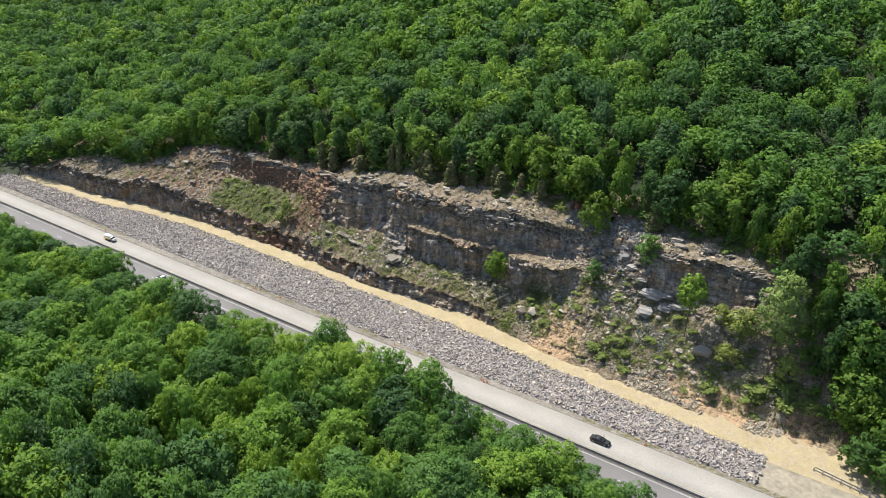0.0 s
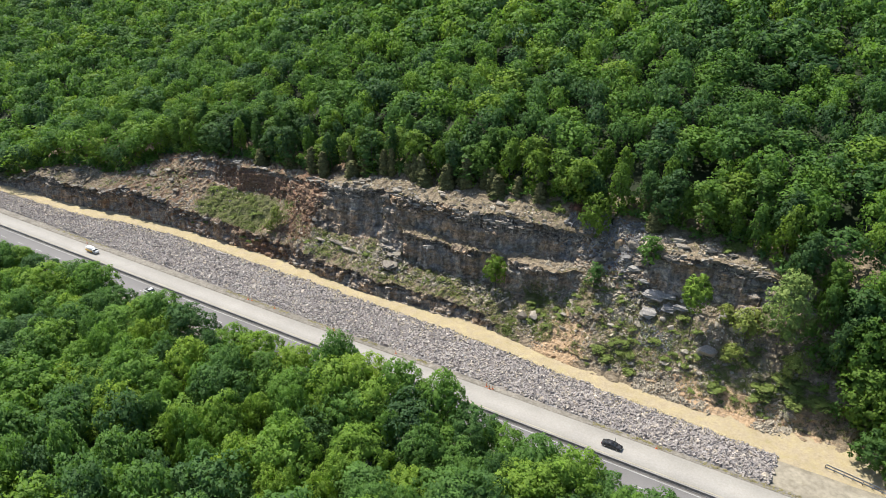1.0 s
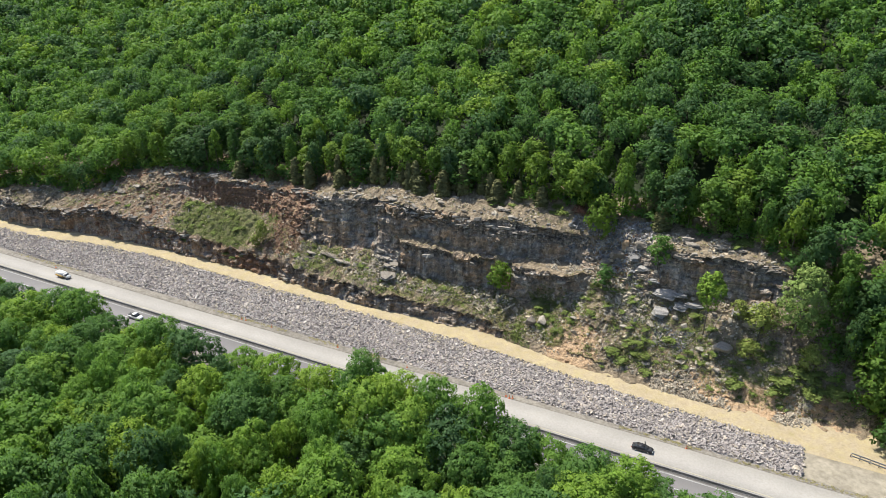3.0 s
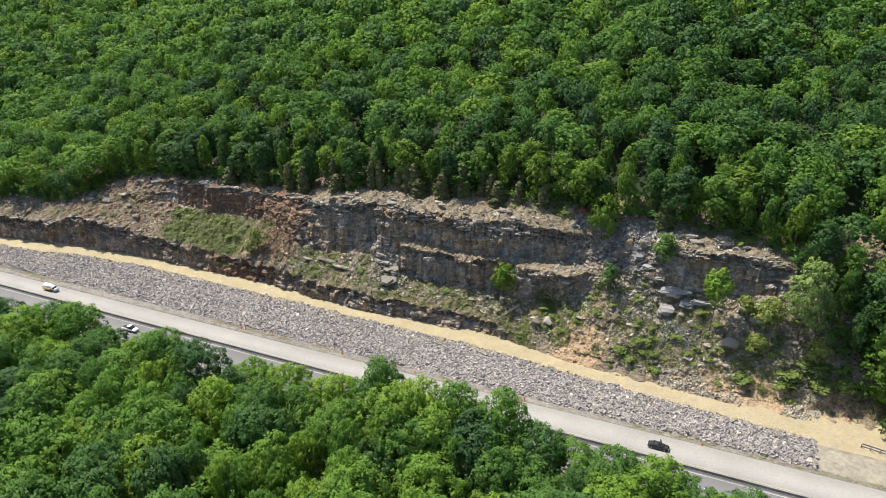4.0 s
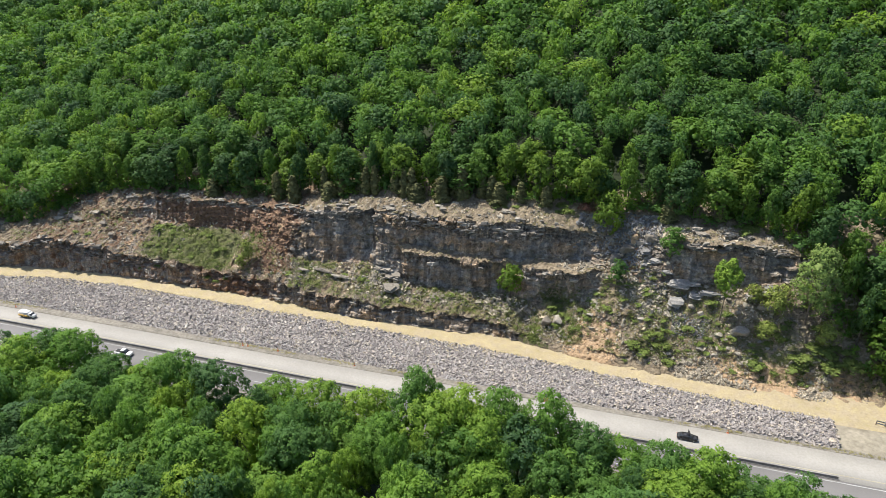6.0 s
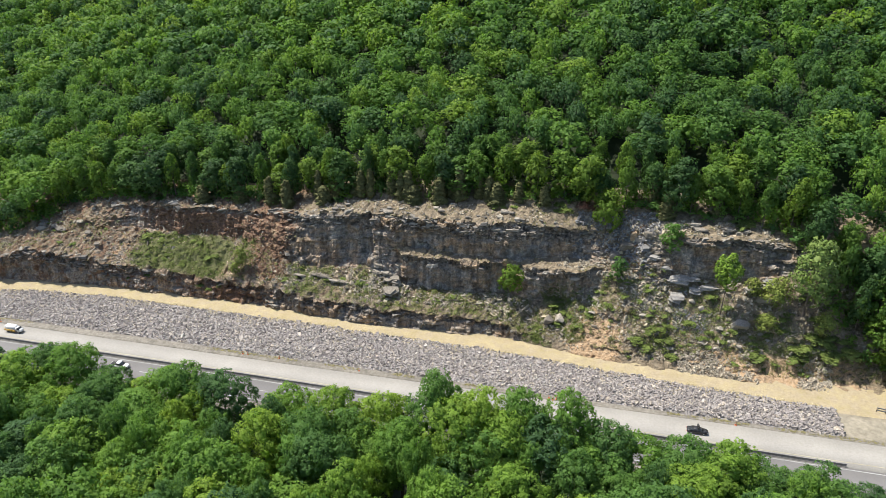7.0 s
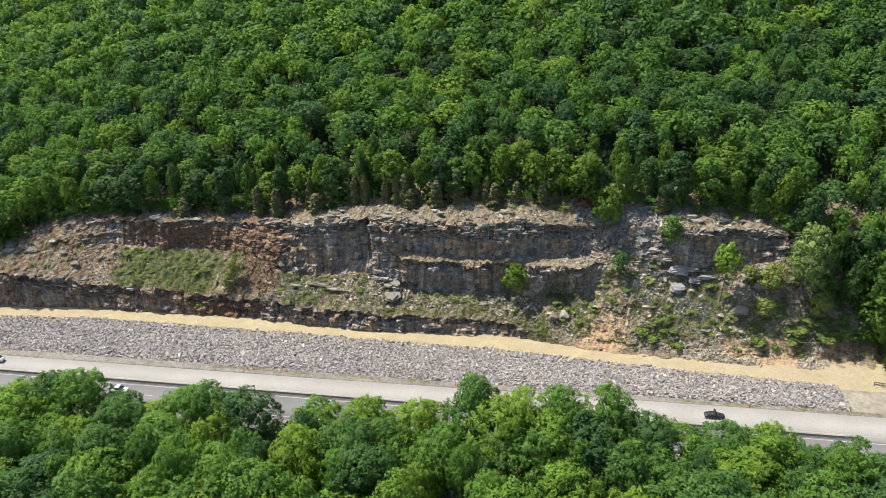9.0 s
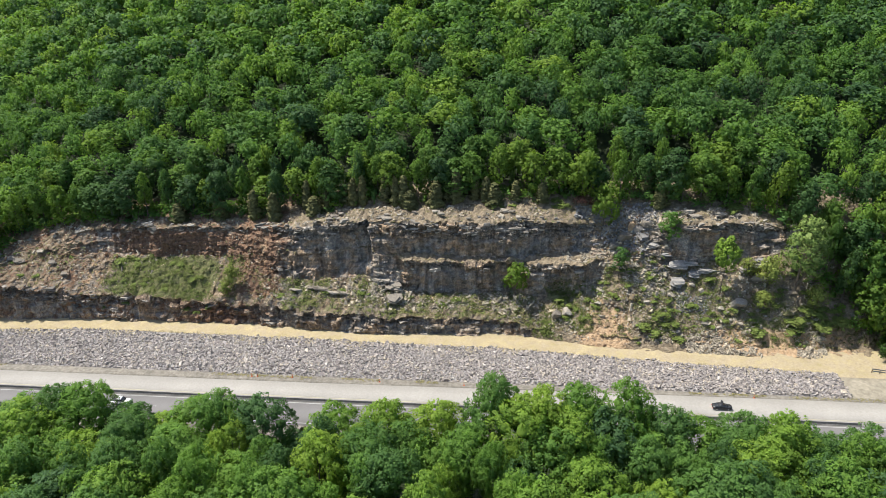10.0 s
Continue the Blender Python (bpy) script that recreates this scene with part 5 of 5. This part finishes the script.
# ---------------------------------------------------------------- road furniture and vehicles
def paint(name, colour, rough=0.35, metal=0.0):
    k = Mat(name, rough, metal)
    dust = k.ramp(k.noise(1.8, 5), (0.35, colour), (0.8, tuple(0.8 * c + 0.06 for c in colour)))
    k.colour(dust)
    return k.m


BLACK_PAINT, WHITE_PAINT = paint("black_car_paint", (0.012, 0.012, 0.014), 0.25), paint("white_paint", (0.72, 0.72, 0.70), 0.4)
GLASS, RUBBER, STEEL = paint("tinted_glass", (0.02, 0.024, 0.028), 0.08), paint("tyre_rubber", (0.022, 0.022, 0.022), 0.9), paint("galvanised_steel", (0.42, 0.43, 0.44), 0.45, 0.7)
ORANGE, YELLOW, LAMP, RED_LAMP = paint("orange_plastic", (0.55, 0.13, 0.03), 0.6), paint("yellow_paint", (0.60, 0.36, 0.05), 0.5), paint("lamp_glass", (0.6, 0.6, 0.58), 0.2), paint("red_lamp", (0.35, 0.02, 0.02), 0.3)
WOOD_POST = speckled("post_wood", (0.16, 0.12, 0.085), (0.28, 0.22, 0.16), 3.0)


def loft(stations):
    """A closed shell through cross-sections (x, half width below, half width above, low, high)."""
    bm = bmesh.new()
    rings = []
    for x, w0, w1, z0, z1 in stations:
        h = z1 - z0
        half = [(w0 * 0.8, z0), (w0, z0 + 0.18 * h), (w0 * 0.98, z0 + 0.55 * h), (w1, z1 - 0.16 * h), (w1 * 0.82, z1)]
        rings.append([bm.verts.new((x, y, z)) for y, z in half] + [bm.verts.new((x, -y, z)) for y, z in reversed(half)])
    for a, b in zip(rings, rings[1:]):
        for i in range(10):
            bm.faces.new((a[i], a[(i + 1) % 10], b[(i + 1) % 10], b[i]))
    bm.faces.new(rings[0])
    bm.faces.new(rings[-1][::-1])
    bmesh.ops.recalc_face_normals(bm, faces=bm.faces)
    for f in bm.faces:
        f.smooth = True
    return bm


def disc(radius, width):
    bm = bmesh.new()
    bmesh.ops.create_cone(bm, cap_ends=True, segments=16, radius1=radius, radius2=radius, depth=width, matrix=Matrix.Rotation(radians(90), 4, "X"))
    bmesh.ops.bevel(bm, geom=[e for e in bm.edges if abs(e.verts[0].co.y - e.verts[1].co.y) < 1e-4], offset=width * 0.15, segments=1, affect="EDGES")
    return bm


def wheels(thing, xs, half_track, radius):
    for x in xs:
        for side in (-1, 1):
            w = part("wheel", disc(radius, 0.22), RUBBER, thing)
            w.location = (x, side * half_track, radius)
            part("rim", disc(radius * 0.62, 0.235), STEEL, w, "grey wheel rim")


def on_road(thing, x, y, turn=0.0, size=1.0):
    thing.matrix_basis = pose(x, y, float(road_z(x)) + 0.012, 0, -2.29, turn) @ Matrix.Scale(size, 4)


def sedan():
    car = tagged(new("sedan"), "black sedan parked on the closed carriageway, one door open", "car")
    part("body", loft([(-2.40, 0.62, 0.60, 0.42, 0.78), (-2.25, 0.84, 0.78, 0.28, 0.96), (-1.5, 0.91, 0.84, 0.22, 1.02), (0.9, 0.91, 0.86, 0.22, 0.98), (1.9, 0.88, 0.80, 0.24, 0.88), (2.3, 0.78, 0.70, 0.30, 0.76), (2.42, 0.6, 0.55, 0.38, 0.64)]), BLACK_PAINT, car)
    part("cabin", loft([(-2.0, 0.74, 0.55, 0.90, 1.02), (-1.2, 0.80, 0.60, 0.92, 1.42), (-0.3, 0.82, 0.62, 0.92, 1.47), (0.4, 0.82, 0.60, 0.90, 1.40), (1.25, 0.78, 0.55, 0.88, 0.96)]), GLASS, car, "dark tinted windows")
    part("roof", loft([(-1.25, 0.57, 0.50, 1.38, 1.45), (-0.3, 0.60, 0.54, 1.42, 1.50), (0.45, 0.57, 0.50, 1.36, 1.43)]), BLACK_PAINT, car)
    for x in (-2.41, 2.36):
        for side in (-1, 1):
            part("headlight" if x > 0 else "tail_light", box(bmesh.new(), x - 0.05, x + 0.05, side * 0.60 - 0.14, side * 0.60 + 0.14, 0.56, 0.70, 0.02), LAMP if x > 0 else RED_LAMP, car)
    door = part("door", box(bmesh.new(), -1.05, 0.0, -0.04, 0.04, 0.30, 0.98, 0.03), BLACK_PAINT, car, "open black door")
    door.matrix_basis = pose(0.55, 0.92, 0, 0, 0, -62)
    part("window", box(bmesh.new(), -0.95, -0.15, -0.02, 0.02, 0.99, 1.36, 0.01), GLASS, door)
    wheels(car, (-1.42, 1.42), 0.80, 0.34)
    on_road(car, -42.0, 123.6)


def pickup():
    car = tagged(new("pickup_truck"), "white pickup truck driving on the grey carriageway", "truck")
    part("body", loft([(-2.75, 0.86, 0.84, 0.45, 1.02), (-2.6, 0.95, 0.92, 0.40, 1.10), (0.2, 0.96, 0.93, 0.36, 1.12), (1.6, 0.95, 0.88, 0.36, 1.10), (2.5, 0.90, 0.82, 0.40, 1.00), (2.7, 0.80, 0.74, 0.46, 0.86)]), WHITE_PAINT, car)
    part("cargo_bed", box(bmesh.new(), -2.55, -0.75, -0.74, 0.74, 1.06, 1.13, 0.01), RUBBER, car, "dark open cargo bed")
    part("cabin", loft([(-0.65, 0.84, 0.72, 1.05, 1.60), (-0.45, 0.86, 0.74, 1.05, 1.80), (0.6, 0.86, 0.74, 1.05, 1.80), (1.45, 0.82, 0.70, 1.05, 1.14)]), GLASS, car, "dark tinted windows")
    part("roof", loft([(-0.5, 0.72, 0.68, 1.74, 1.83), (0.1, 0.74, 0.70, 1.76, 1.85), (0.65, 0.72, 0.66, 1.74, 1.82)]), WHITE_PAINT, car)
    for side in (-1, 1):
        part("headlight", box(bmesh.new(), 2.60, 2.70, side * 0.64 - 0.14, side * 0.64 + 0.14, 0.72, 0.88, 0.02), LAMP, car)
        part("tail_light", box(bmesh.new(), -2.79, -2.72, side * 0.80 - 0.08, side * 0.80 + 0.08, 0.72, 0.98, 0.02), RED_LAMP, car)
    wheels(car, (-1.75, 1.75), 0.84, 0.40)
    on_road(car, -196.5, 115.4)


def tank_truck():
    car = tagged(new("tank_truck"), "white tank truck with a yellow tray parked by the riprap", "truck")
    part("chassis", box(bmesh.new(), -3.6, 3.0, -0.55, 0.55, 0.62, 0.88, 0.03), RUBBER, car)
    tank = loft([(-3.7, 0.70, 0.66, 1.15, 2.35), (-3.5, 1.10, 1.02, 0.95, 2.62), (-1.2, 1.16, 1.08, 0.92, 2.70), (1.0, 1.10, 1.02, 0.95, 2.62), (1.2, 0.70, 0.66, 1.15, 2.35)])
    part("tank", tank, WHITE_PAINT, car, "white rounded tank")
    part("side_tray", box(bmesh.new(), -3.75, 1.0, -1.34, 1.34, 0.80, 1.45, 0.03), YELLOW, car, "yellow side tray")
    part("hatch", disc(0.35, 0.12), STEEL, car).matrix_basis = pose(-1.2, 0, 2.74, 90)
    part("cab", loft([(1.35, 1.0, 0.92, 0.70, 2.25), (2.2, 1.02, 0.92, 0.65, 2.30), (2.75, 1.0, 0.86, 0.62, 1.75), (3.5, 0.95, 0.84, 0.62, 1.45), (3.6, 0.8, 0.7, 0.70, 1.3)]), WHITE_PAINT, car, "white painted cab")
    part("windscreen", loft([(1.9, 0.98, 0.90, 1.50, 2.32), (2.35, 0.98, 0.88, 1.48, 2.22), (2.85, 0.96, 0.84, 1.45, 1.72)]), GLASS, car)
    wheels(car, (-2.6, -1.5, 2.6), 0.92, 0.48)
    on_road(car, -240.4, 123.9, -1, 0.8)


def cones():
    """Plastic channelizer cones along the shoulder."""
    prof = ((0.19, 0.06), (0.16, 0.10), (0.10, 0.62), (0.045, 1.02), (0.02, 1.05))
    bm = bmesh.new()
    box(bm, -0.24, 0.24, -0.24, 0.24, 0, 0.06, 0.01)
    rings = [[bm.verts.new((r * math.cos(a), r * math.sin(a), z)) for a in [i * math.pi / 6 for i in range(12)]] for r, z in prof]
    for a, b in zip(rings, rings[1:]):
        for i in range(12):
            bm.faces.new((a[i], a[(i + 1) % 12], b[(i + 1) % 12], b[i]))
    bm.faces.new(rings[-1])
    first = tagged(new("traffic_cone"), "orange plastic traffic cone on the dirt shoulder", "cone", "cones along the shoulder")
    part("shell", bm, ORANGE, first)
    bm = bmesh.new()
    bmesh.ops.create_cone(bm, cap_ends=True, segments=12, radius1=0.128, radius2=0.108, depth=0.14, matrix=Matrix.Translation((0, 0, 0.52)))
    part("band", bm, WHITE_LINE, first, "white reflective band")
    spots = ((-165.4, 128.5), (-163.8, 128.6), (-154.0, 128.8), (-129.8, 128.4), (-107.0, 128.3), (-76.8, 127.9), (-77.9, 128.3), (-76.0, 128.2), (-33.0, 128.2), (-249.3, 127.4))
    for i, (x, y) in enumerate(spots):
        m = pose(x, y, float(road_z(x)) - 0.02)
        if i == 0:
            first.matrix_basis = m
        else:
            copy_thing(first, m)


def guard_rail():
    rail = tagged(new("guard_rail"), "galvanised steel guard rail with wooden posts in dry grass", "guard rail", kind="structure")
    a, b = Vector((0.5, 141.1)), Vector((60.0, 117.0 + 14))
    d = (b - a).normalized()
    n = Vector((-d.y, d.x))
    length = (b - a).length
    prof = ((0.0, 0.42), (0.07, 0.46), (0.0, 0.53), (0.07, 0.60), (0.0, 0.67), (0.07, 0.73))
    for side in (0.0, 0.9):
        bm = bmesh.new()
        rows = []
        for k in range(int(length / 3.8) + 1):
            p = a + d * (3.8 * k) + n * side
            rows.append([bm.verts.new((p.x + n.x * o, p.y + n.y * o, float(road_z(p.x)) - 0.5 + z)) for o, z in prof])
        for r0, r1 in zip(rows, rows[1:]):
            for i in range(len(prof) - 1):
                bm.faces.new((r0[i], r1[i], r1[i + 1], r0[i + 1]))
        bmesh.ops.solidify(bm, geom=bm.faces[:], thickness=0.02)
        part("rail_beam", bm, STEEL, rail)
    for k in range(int(length / 1.9)):
        p = a + d * (1.9 * k) + n * 0.45
        z = float(road_z(p.x)) - 0.5
        post = part("post", box(bmesh.new(), -0.09, 0.09, -0.09, 0.09, -0.9, 0.74, 0.01), WOOD_POST, rail)
        post.location = (p.x, p.y, z)


sedan()
pickup()
tank_truck()
cones()
guard_rail()
